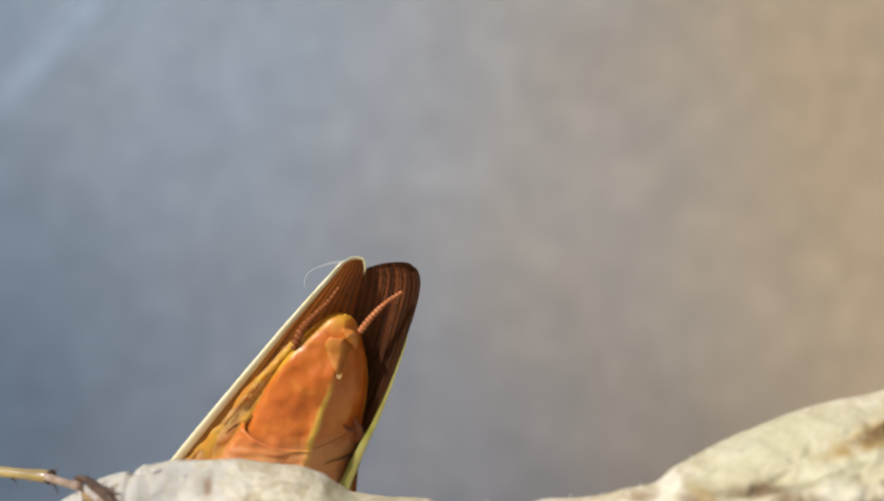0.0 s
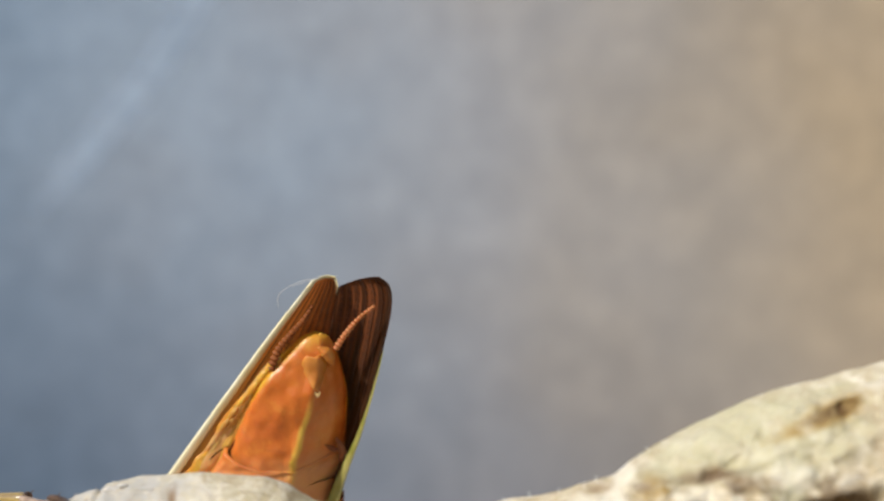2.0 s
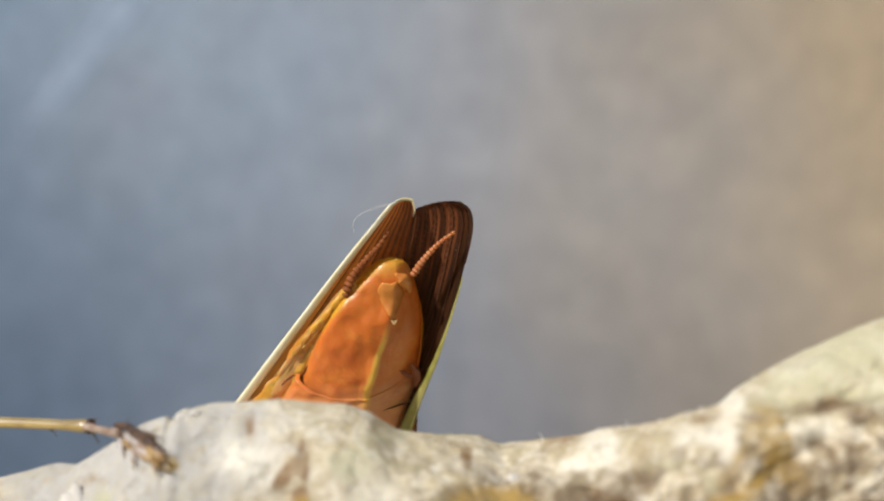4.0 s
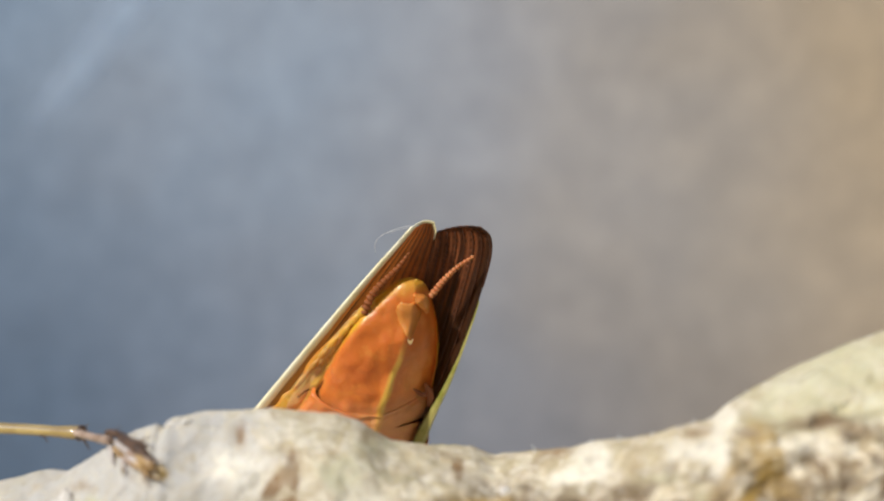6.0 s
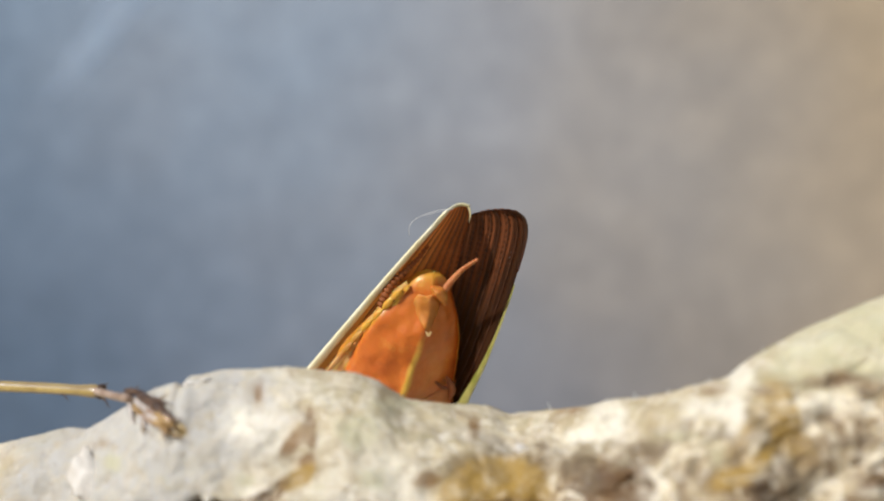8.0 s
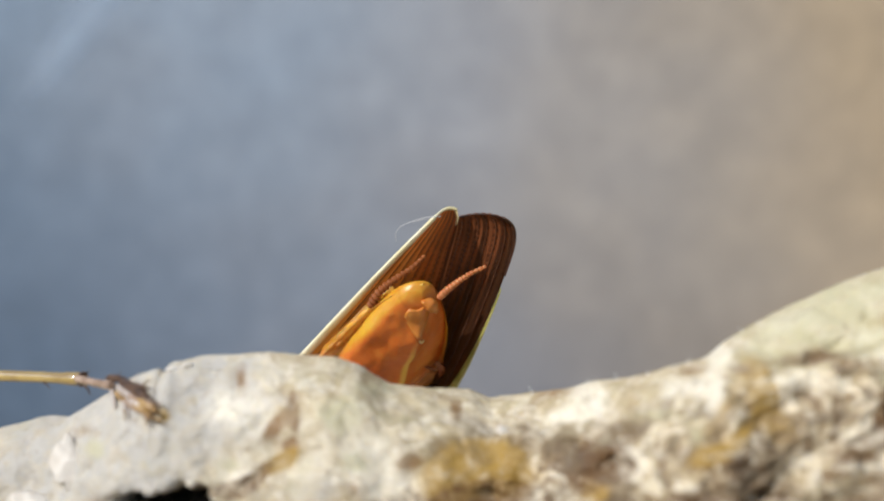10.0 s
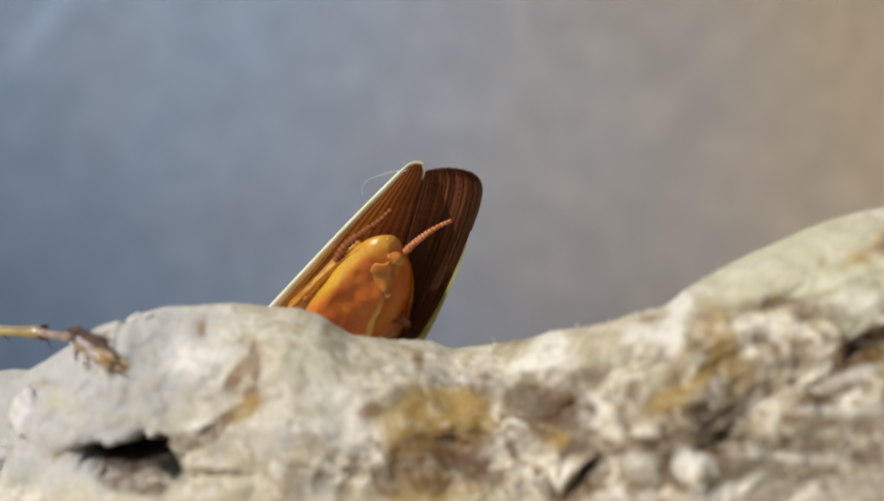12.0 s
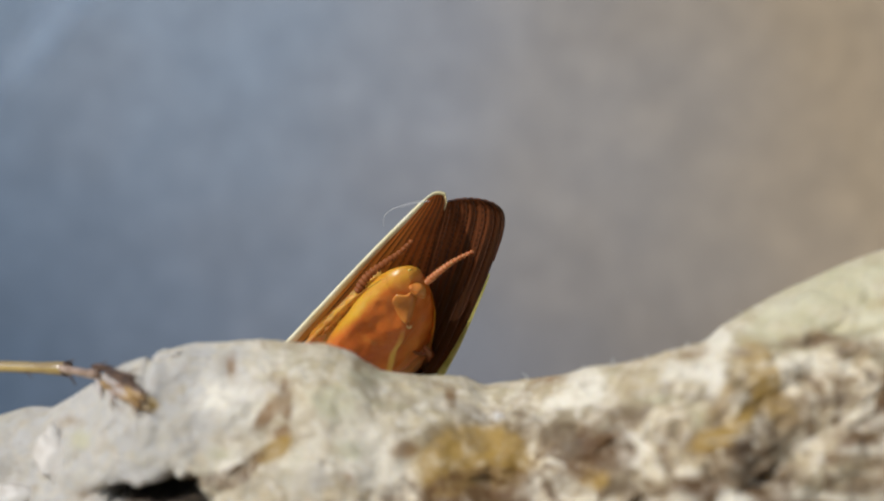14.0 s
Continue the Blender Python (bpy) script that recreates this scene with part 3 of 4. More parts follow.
OLIVE = [(18.5, -5.2, 4.0, 1.5, 24, 0.7), (23.0, -4.8, 4.0, 1.8, 14, 0.7), (-4.5, -9.7, 1.27, 1.01, 0, 0.8), (-3.8, -11.9, 1.12, 0.53, 0, 0.7), (-17.5, -11.6, 0.75, 0.55, 0, 0.7), (19.8, -4.7, 1.64, 0.80, 25, 0.8), (22.1, -4.0, 1.08, 0.68, 20, 0.8), (-10.1, -11.8, 0.83, 0.35, 0, 0.5), (21.7, -7.6, 1.04, 0.65, 0, 0.5),
         (10.9, -9.3, 1.08, 0.34, 10, 0.5), (-14.4, -12.0, 0.56, 0.29, 0, 0.5), (-2.5, -8.6, 1.78, 0.44, -10, 0.5), (12.4, -9.9, 0.58, 0.83, 0, 0.4)]
PALE = [(9.5, -11.7, 0.5, 0.6, 0, 0.8), (13.5, -13.6, 0.5, 0.7, 0, 0.9), (17.9, -4.9, 1.6, 0.5, 28, 0.6), (7.1, -9.7, 1.36, 0.33, 15, 1.0), (21.9, -6.4, 1.05, 0.77, 0, 1.0), (8.2, -8.8, 0.97, 0.54, 10, 0.9), (13.5, -8.2, 0.48, 1.12, -20, 0.8), (14.5, -6.5, 0.67, 0.29, 40, 0.9), (9.5, -11.6, 0.53, 0.67, 0, 0.9), (6.2, -14.6, 0.6, 0.4, 0, 0.4),
        (13.8, -13.4, 0.61, 0.37, 0, 1.0), (-2.5, -12.5, 1.41, 1.00, 0, 0.9), (-10.3, -9.1, 2.2, 1.3, 0, 0.45), (-5.5, -11.2, 5.0, 2.4, 10, 0.45), (20.0, -10.3, 0.77, 0.24, 0, 0.8), (0.3, -13.5, 0.56, 0.41, 0, 0.5), (17.4, -10.9, 1.03, 0.38, 20, 0.6), (12.1, -8.0, 1.09, 0.51, 15, 0.8),
        (10.7, -11.0, 0.53, 0.39, 30, 0.6)]
# these darken the floors of the hollows, as shade put into the colour
HOLLOW_SHADE = [(-11.2, -14.5, 1.1, 0.42, -28, 1.0), (-13.5, -14.15, 2.7, 0.62, 2, 1.1), (9.3, -14.6, 1.4, 0.3, 46, 0.75), (-12.0, -13.6, 0.93, 0.52, -20, 1.0), (15.5, -12.8, 0.51, 0.37, 0, 0.6), (21.7, -8.9, 0.7, 0.4, 35, 0.8), (23.8, -7.6, 1.5, 0.25, 12, 0.6), (8.6, -11.8, 0.43, 0.28, 0, 0.4), (2.8, -13.5, 1.3, 0.25, 5, 0.6)]
COOL = [(-18.5, -11.5, 6.0, 3.6, 20, 1.0), (-12.0, -9.2, 4.0, 2.6, 20, 0.8), (-15.0, -14.5, 5.0, 1.5, 0, 0.5), (-5.5, -13.0, 2.4, 1.1, 10, 0.4)]
MOTTLE = [(20.5, -12.5, 6.0, 3.0, 10, 0.9), (5.0, -13.0, 7.0, 2.6, 0, 1.0), (12.5, -12.6, 7.0, 2.8, 10, 1.0), (18.0, -10.6, 6.0, 2.6, 18, 1.0), (-2.0, -14.8, 5.0, 1.3, 0, 0.6), (16, -8.2, 5.0, 1.8, 14, 0.5), (22, -8, 3.0, 2.5, 14, 0.6)]
STRATA = [(21, -10.5, 6.5, 3.2, 18, 1.0), (14, -12.5, 6.0, 3.0, 25, 0.8), (17.0, -7.0, 5.0, 1.2, 22, 0.5)]
STAINS_AND_SHADE = dict(strata=STRATA, ochre=OCHRE, brown=BROWN, tan=TAN, grey=GREY, olive=OLIVE, pale=PALE, hollow_shade=HOLLOW_SHADE, cool=COOL, mottle=MOTTLE)
# hollows pressed into the stone: x, z, half width, half height, slant, depth
HOLLOWS = [(-11.2, -14.55, 1.0, 0.32, -28, 2.5), (-13.4, -14.15, 2.2, 0.48, 2, 4.5), (9.3, -14.6, 1.5, 0.3, 46, 1.2), (-12.0, -13.6, 0.8, 0.5, -20, 3.0), (15.5, -12.8, 0.8, 0.5, 0, 1.3), (21.9, -8.9, 0.9, 0.6, 30, 1.0), (23.6, -8.5, 1.8, 0.8, 14, 1.6), (24.5, -3.55, 1.8, 0.25, 22, 0.4), (20.4, -10.0, 1.4, 0.18, 20, 0.35),
           (8.6, -11.8, 0.7, 0.4, 0, 0.7), (9.3, -10.3, 0.5, 0.4, 0, 0.5), (6.9, -11.0, 0.4, 0.3, 0, 0.4), (4.6, -11.0, 0.4, 0.5, 0, 0.4), (2.7, -13.6, 1.5, 0.5, 5, 0.5), (12.9, -12.3, 0.4, 0.5, 30, 0.7),
           (-9.1, -12.8, 1.0, 0.2, 42, 0.3), (-15.4, -10.6, 1.6, 0.25, 52, 0.25), (-14.7, -13.95, 1.0, 0.3, 4, 3.0)]


def blob(x, z, spot):
    cx, cz, a, b, turn, k = spot
    c, s = math.cos(radians(turn)), math.sin(radians(turn))
    u, v = (x - cx) * c + (z - cz) * s, -(x - cx) * s + (z - cz) * c
    return k * np.exp(-((u / a) ** 2 + (v / b) ** 2))


def crest_at(x):
    """Depth and height of the stone's crest, millimetres."""
    return np.interp(x, CREST[:, 0], CREST[:, 1]), np.interp(x, CREST[:, 0], CREST[:, 2])


def face_y(x, z):
    """Depth of the stone's front at a height below its crest."""
    yc, zc = crest_at(x)
    d = np.maximum(0, zc - z)
    wide = np.interp(x, [-20, -11, -5, -2, 1, 3.5, 6, 9, 25], [1.6, 1.7, 2.3, 3.7, 4.4, 4.8, 4.1, 3.5, 3.4])
    return yc - wide * (1 - np.exp(-d / 1.1)) - 0.30 * d


def fractal(pts, scale, octaves, ridge=False, shift=0.0):
    s = Vector((shift, shift * 0.7, -shift))
    if ridge:
        return np.array([noise.ridged_multi_fractal(Vector(p) * scale + s, 1.0, 2.1, octaves, 1.0, 2.0) for p in pts])
    return np.array([noise.fractal(Vector(p) * scale + s, 0.9, 2.1, octaves) for p in pts])


def build_boulder():
    xs = np.concatenate([np.linspace(-62, -28, 24)[:-1], np.arange(-28, 32, 0.13), np.linspace(32, 62, 24)])
    # crest smoothed along its length
    k = np.exp(-np.linspace(-2, 2, 9) ** 2)
    yc, zc = crest_at(xs)
    pad = lambda a: np.convolve(np.pad(a, 4, mode="edge"), k / k.sum(), mode="valid")
    yc, zc = pad(yc), pad(zc)
    zc = zc - 0.34 * np.exp(-((xs + 14.15) / 0.2) ** 2) + 0.14 * np.exp(-((xs + 13.6) / 0.3) ** 2)
    down = np.concatenate([np.linspace(0, 1, 190) ** 1.5 * 15, np.linspace(16, 125, 16)])
    back = np.linspace(0, 1, 60)[1:] ** 1.3 * 45
    rows = []
    wide = np.interp(xs, [-20, -11, -5, -2, 1, 3.5, 6, 9, 25], [1.6, 1.7, 2.3, 3.7, 4.4, 4.8, 4.1, 3.5, 3.4])
    for r in back[::-1]:
        rows.append(np.stack([xs, yc + r, zc - 0.02 * r - 0.36 * np.maximum(0, r - 0.6) - np.where(r > 38, (r - 38) * 12, 0)], 1))
    for d in down:
        rows.append(np.stack([xs, yc - wide * (1 - np.exp(-d / 1.1)) - 0.30 * np.minimum(d, 25), np.maximum(zc - d, -131)], 1))
    p = np.array(rows)
    nb = len(back)
    flat = p.reshape(-1, 3)
    still = flat.copy()
    near = (flat[:, 2] > -26) & (np.abs(flat[:, 0] - 2) < 32) & (flat[:, 1] < 8)
    q = flat[near]
    a, b, c = fractal(q, 0.22, 3), fractal(q, 0.75, 4, shift=3.0), fractal(q, 2.6, 4, shift=9.0)
    e = fractal(q, 0.55, 4, ridge=True, shift=5.0)
    depth = np.maximum(0, np.interp(q[:, 0], xs, zc) - q[:, 2])
    ease = np.clip(0.25 + depth / 2.5, 0.25, 1)
    rough = np.interp(q[:, 0], [-12, -2, 4, 9], [0.36, 0.40, 0.62, 0.70])
    f = fractal(q, 0.42, 3, shift=13.0)
    lift = a * 0.55 * ease + rough * (f * 0.35 * ease + b * 0.36 * np.clip(ease + 0.15, 0, 1) + c * 0.07 + (e - 1.0) * 0.12 * ease)
    # slanting layers: long ridges that climb to the right
    c27, s27 = math.cos(radians(27)), math.sin(radians(27))
    bed = np.stack([(q[:, 0] * c27 + q[:, 2] * s27) * 0.16, q[:, 1] * 0.3, (q[:, 2] * c27 - q[:, 0] * s27) * 0.85], 1)
    lift += fractal(bed, 1.0, 4, shift=21.0) * 0.34 * np.interp(q[:, 0], [8, 14], [0, 1]) * ease * np.clip(depth / 2, 0, 1)
    front = q[:, 1] < np.interp(q[:, 0], xs, yc) + 0.2
    press = np.zeros(len(q))
    for spot in HOLLOWS:
        press += np.where(front, blob(q[:, 0] + b * 0.7 + c * 0.2, q[:, 2] + b * 0.35 + c * 0.15, spot), 0)
    dirn = np.where(depth[:, None] < 0.6, np.array([0.1, -0.45, 0.85]), np.array([0.08, -0.85, 0.42]))
    flat[near] = q + dirn * lift[:, None] + np.array([0.0, 1.0, 0.12]) * press[:, None]
    me = sheet("boulder", p * MM)
    for name, spots in STAINS_AND_SHADE.items():
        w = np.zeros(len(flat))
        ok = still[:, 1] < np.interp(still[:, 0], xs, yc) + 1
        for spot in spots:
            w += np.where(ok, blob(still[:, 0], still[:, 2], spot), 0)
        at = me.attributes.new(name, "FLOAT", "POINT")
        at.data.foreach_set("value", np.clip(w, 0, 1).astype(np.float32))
    ob = new("boulder", me)
    me.materials.append(STONE)
    tagged(ob, "rough cream limestone boulder with ochre and grey stains", "stone")
    return ob


def build_chips(boulder):
    """Broken white flakes that stand proud of the stone."""
    for x, z, w, h, seed, off in ((-19.15, -12.4, 0.78, 1.3, 1, -0.20), (-21.1, -14.6, 1.1, 0.8, 2, -0.15), (3.75, -10.6, 0.3, 0.26, 3, -0.1), (-13.5, -7.42, 0.4, 0.14, 7, -0.1), (-12.7, -7.2, 0.35, 0.12, 8, -0.1)):
        rnd = random.Random(seed)
        bm = bmesh.new()
        bmesh.ops.create_icosphere(bm, subdivisions=3, radius=1)
        for v in bm.verts:
            j = 1 + 0.55 * noise.noise(v.co * 1.5 + Vector((seed * 7, 0, 0))) + 0.15 * noise.noise(v.co * 5.0)
            v.co = Vector((v.co.x * w * j, v.co.y * 0.32 * min(1, w), v.co.z * h * j))
            v.co.x += 0.25 * w * noise.noise(v.co * 2.0 + Vector((0, seed, 0)))
            v.co.y += 0.12 * noise.noise(v.co * 2.5)
        me = bpy.data.meshes.new("flake")
        bm.to_mesh(me)
        bm.free()
        me.transform(Matrix.Scale(MM, 4))
        me.polygons.foreach_set("use_smooth", [True] * len(me.polygons))
        ob = part("flake", me, CHIP, boulder, "raised white mineral flake")
        y = float(face_y(x, z))
        ob.matrix_basis = pose(x * MM, (y + off) * MM, z * MM, -18, rnd.uniform(-12, 12), rnd.uniform(-8, 8))


def build_fibres(boulder):
    """Fine plant hairs caught on the stone's crest."""
    rnd = random.Random(8)
    for x in (12.1, 11.0, 8.4, 5.6, 9.6, 13.0, -13.6, 15.9):
        yc, zc = crest_at(x)
        h = rnd.uniform(0.18, 0.4)
        lean = rnd.uniform(-0.5, 0.5)
        c = curve([(x, yc, zc - 0.25), (x + lean * 0.4, yc, zc + h * 0.6), (x + lean, yc - 0.1, zc + h)], np.linspace(0, 1, 9))
        part("plant_hair", tube("plant_hair", c * MM, np.linspace(0.045, 0.015, 9) * MM, 5), SILK, boulder)


# ---- the insect: millimetres in its own frame; x across, z towards the wing tips, -y to the belly side ----
LEFT_OUT = [(-12.6, -6.2), (-10.0, -2.73), (-6.85, 1.56), (-3.42, 6.09), (0.05, 10.61), (3.28, 14.62)]
LEFT_IN = [(-0.2, -6.2), (1.12, -2.73), (2.34, 2.66), (3.48, 7.76), (4.21, 11.4), (4.60, 13.0), (4.74, 13.7), (4.64, 14.25)]
RIGHT_OUT = [(1.6, -6.2), (3.08, -2.73), (4.44, 0.89), (5.75, 3.96), (7.01, 7.76), (7.96, 11.4), (8.24, 13.18), (8.07, 14.22), (7.5, 14.74)]
RIGHT_IN = [(-0.4, -6.2), (0.9, -2.73), (1.95, 2.66), (3.0, 7.76), (3.65, 11.0), (4.2, 13.2)]

# seam, margin, depth at the seam, depth at the margin, bulge of the tip
LEFT = (LEFT_IN, LEFT_OUT, 1.7, -0.5, 0.06)
RIGHT = (RIGHT_IN, RIGHT_OUT, 2.3, -0.6, 0.05)


def wing_point(inner, outer, deep, edge, bulge, s, v):
    """Place on a wing: s from root to tip, v from the seam to the outer margin."""
    a, b = curve(inner, s)[0], curve(outer, s)[0]
    p = a + (b - a) * v
    p = p + np.array([0.1, 1.0]) * bulge * math.sin(math.pi * min(1, v)) * max(0.0, (s - 0.86) / 0.14) ** 2
    y = deep * (1 - v**2.2) + edge * v**2.2
    y *= 1 - 0.25 * s
    return np.array((p[0], y, p[1]))


def build_wing(insect, name, label, inner, outer, deep, edge, bulge, material, vein):
    S, V = np.linspace(0, 1, 90), np.linspace(0, 1, 41)
    pts = np.array([[wing_point(inner, outer, deep, edge, bulge, s, v) for v in V] for s in S])
    # corrugation between the veins
    pts[:, :, 1] += 0.05 * np.cos(V * 8 * 2 * math.pi)[None, :]
    me = sheet(name, pts * MM)
    wing = part(name, me, material, insect, label)
    mod = wing.modifiers.new("thickness", "SOLIDIFY")
    mod.thickness = 0.07 * MM
    mod.offset = 0
    for k in range(1, 8):
        v = k / 8
        path = np.array([wing_point(inner, outer, deep, edge, bulge, s, v) for s in np.linspace(0.05, 0.985, 50)])
        path[:, 1] -= 0.09
        part("vein", tube("vein", path * MM, np.linspace(0.06, 0.03, 50) * MM, 6), vein, wing)
    return wing


def margin(insect, name, material, edge_line, width, label, shift=-0.3, thick=0.10, lift=0.0):
    """A rolled hem along a wing's edge; edge_line gives places in millimetres."""
    c = np.array(edge_line)
    n = len(c)
    t = np.concatenate([[0], np.cumsum(np.linalg.norm(np.diff(c, axis=0), axis=1))])
    t /= t[-1]
    tan = np.gradient(c, axis=0)
    out = np.stack([-tan[:, 2], np.zeros(n), tan[:, 0]], 1)
    out /= np.linalg.norm(out, axis=1)[:, None] + 1e-9
    if out[n // 3, 0] * (1 if c[n // 3, 0] > 3 else -1) < 0:
        out = -out
    rows = []
    a = np.linspace(0, 2 * math.pi, 13)[:-1]
    for i in range(n):
        w = float(np.interp(t[i], [p[0] for p in width], [p[1] for p in width]))
        rows.append([c[i] + out[i] * (w * 0.5 * (math.cos(q) + shift)) + np.array((0, -0.06 - lift + thick * math.sin(q) - 0.12 * math.cos(q), 0)) for q in a])
    return part(name, sheet(name, np.array(rows) * MM, wrap=True, caps=True), material, insect, label)


AB_W = [-6.6, -3.7, 0, 2.66, 4.4, 6.09, 7.4, 8.58, 9.4, 10.0, 10.5, 10.85, 11.05]
AB_C = [-0.9, -0.07, 0.46, 0.85, 1.3, 1.8, 2.12, 2.4, 2.65, 2.85, 3.0, 3.08, 3.1]
AB_H = [4.3, 4.2, 3.85, 3.7, 3.52, 3.2, 2.78, 2.28, 1.85, 1.48, 1.1, 0.7, 0.05]


def keel_angle(w):
    """Where the belly's yellow keel runs, as an angle round the abdomen."""
    return 2 * math.pi * (0.28 - 0.09 * (w + 6.6) / 17.6)


def belly_point(w, a, grow=0.0, flare=0.0):
    """Place on the abdomen: w along it, a round it; a quarter turn is the belly's middle."""
    c, h = np.interp(w, AB_W, AB_C), np.interp(w, AB_W, AB_H) + grow
    front = math.sin(a)
    y = -(0.58 if front > 0 else 0.42) * h * (abs(front) ** 0.85) * (1 if front > 0 else -1)
    ridge = keel_angle(w)
    if 0 < a < ridge:
        k = (math.cos(a) - math.cos(ridge)) / (1 - math.cos(ridge))
        y += 0.9 * (-0.58 * h * (1 - 1.3 * k) - y) * min(1.0, h / 2.0)
    p = np.array((c + h * math.cos(a), y, w))
    soft = min(1.0, h / 1.5)
    crease = math.exp(-(((w - 1.9) / 0.9) ** 2)) * math.sin(9 * w + 4 * noise.noise((p[0] * 0.6, 0, w * 0.5)))
    p[1] -= 0.10 * soft * math.exp(-(((a - keel_angle(w)) / 0.11) ** 2)) * min(1.0, max(0.0, (7.0 - w) / 1.5))
    if flare and math.cos(a) < 0:
        side = flare * abs(math.cos(a)) ** 1.5 * min(1.0, max(0.0, (10.2 - w) / 2.0))
        if flare > 1:
            p[0] -= (side - side / flare) * (0.2 + 0.45 * max(0.0, 2.9 - w)) * 1.8
        p[0] -= 0.3 * side
        p[1] -= 0.72 * side
    p[1] += 0.05 * soft * crease + soft * (0.24 * noise.noise(Vector(p) * 0.5 + Vector((4, 0, 0))) + 0.11 * noise.noise(Vector(p) * 1.5))
    return p


SEG = 96


def build_segment(abdomen, name, w0, w1, rim, grow, label, dip, lean=0.0, flare=0.0):
    """One shell of the abdomen; its far rim dips towards the belly's middle."""
    A = np.linspace(0, 2 * math.pi, SEG + 1)[:-1]
    wave = 0.14 if dip > 1 else 0.0
    rows = []
    for s in np.linspace(0, 1, 46):
        row = []
        for a in A:
            end = w1 - dip * max(0, math.sin(a)) ** 1.6 + lean * math.cos(a) + wave * math.sin(5 * a + 1.2)
            w = w0 + (end - w0) * s
            g = grow * s + rim * math.exp(-(((s - 0.985) / 0.03) ** 2))
            row.append(belly_point(w, a, g, flare))
        rows.append(row)
    # turned-in lip, or a closed tip
    if w1 < 10:
        rows.append([belly_point(w1 - dip * max(0, math.sin(a)) ** 1.6 + lean * math.cos(a) + wave * math.sin(5 * a + 1.2) - 0.05, a, grow - 0.25, flare) for a in A])
    me = sheet(name, np.array(rows) * MM, wrap=True, caps=w1 > 10)
    uv = me.uv_layers[0].data
    for loop in me.loops:
        i = loop.vertex_index
        z = me.vertices[i].co.z / MM
        u = (i % SEG) / SEG
        uv[loop.index].uv = (u, (z + 6.6) / 17.6)
    for poly in me.polygons:
        us = [uv[k].uv[0] for k in poly.loop_indices]
        if max(us) - min(us) > 0.5:
            for k in poly.loop_indices:
                if uv[k].uv[0] < 0.5:
                    uv[k].uv[0] += 1.0
    return part(name, me, BELLY, abdomen, label)


def build_scale(parent, name, material, spine, widths, y0, y1, thick, label=""):
    """A leaf-like plate along a spine in the x, z plane, domed towards the belly side."""
    t = np.linspace(0, 1, 26)
    c = curve(spine, t)
    tan = np.gradient(c, axis=0)
    n2 = np.stack([-tan[:, 1], tan[:, 0]], 1) / np.linalg.norm(tan, axis=1)[:, None]
    rows = []
    a = np.linspace(0, 2 * math.pi, 17)[:-1]
    for i in range(26):
        w = float(np.interp(t[i], np.linspace(0, 1, len(widths)), widths)) * 0.5
        w *= 1 + 0.3 * noise.noise((c[i, 0] * 1.3, y0 * 5, c[i, 1] * 1.3))
        y = y0 + (y1 - y0) * t[i] + 0.1 * noise.noise((c[i, 0] * 0.9, y0 * 9 + 4, c[i, 1] * 0.9))
        rows.append([(c[i, 0] + n2[i, 0] * w * math.cos(q), y - thick * math.sin(q) * min(1, w * 3), c[i, 1] + n2[i, 1] * w * math.cos(q)) for q in a])
    return part(name, sheet(name, np.array(rows) * MM, wrap=True, caps=True), material, parent, label)


def build_cercus(parent, name, material, line, y0, y1, r0, r1, beads, label):
    """A feeler of beads, thick at its root."""
    n = beads * 10
    t = np.linspace(0, 1, n)
    c = curve(line, t)
    path = np.stack([c[:, 0], y0 + (y1 - y0) * t, c[:, 1]], 1)
    r = np.interp(t, [0, 0.1, 1], [r0 * 0.8, r0, r1]) * (0.62 + 0.5 * np.abs(np.sin(t * beads * math.pi)))
    r[-3:] *= (0.9, 0.7, 0.3)
    return part(name, tube(name, path * MM, r * MM, 12), material, parent, label)


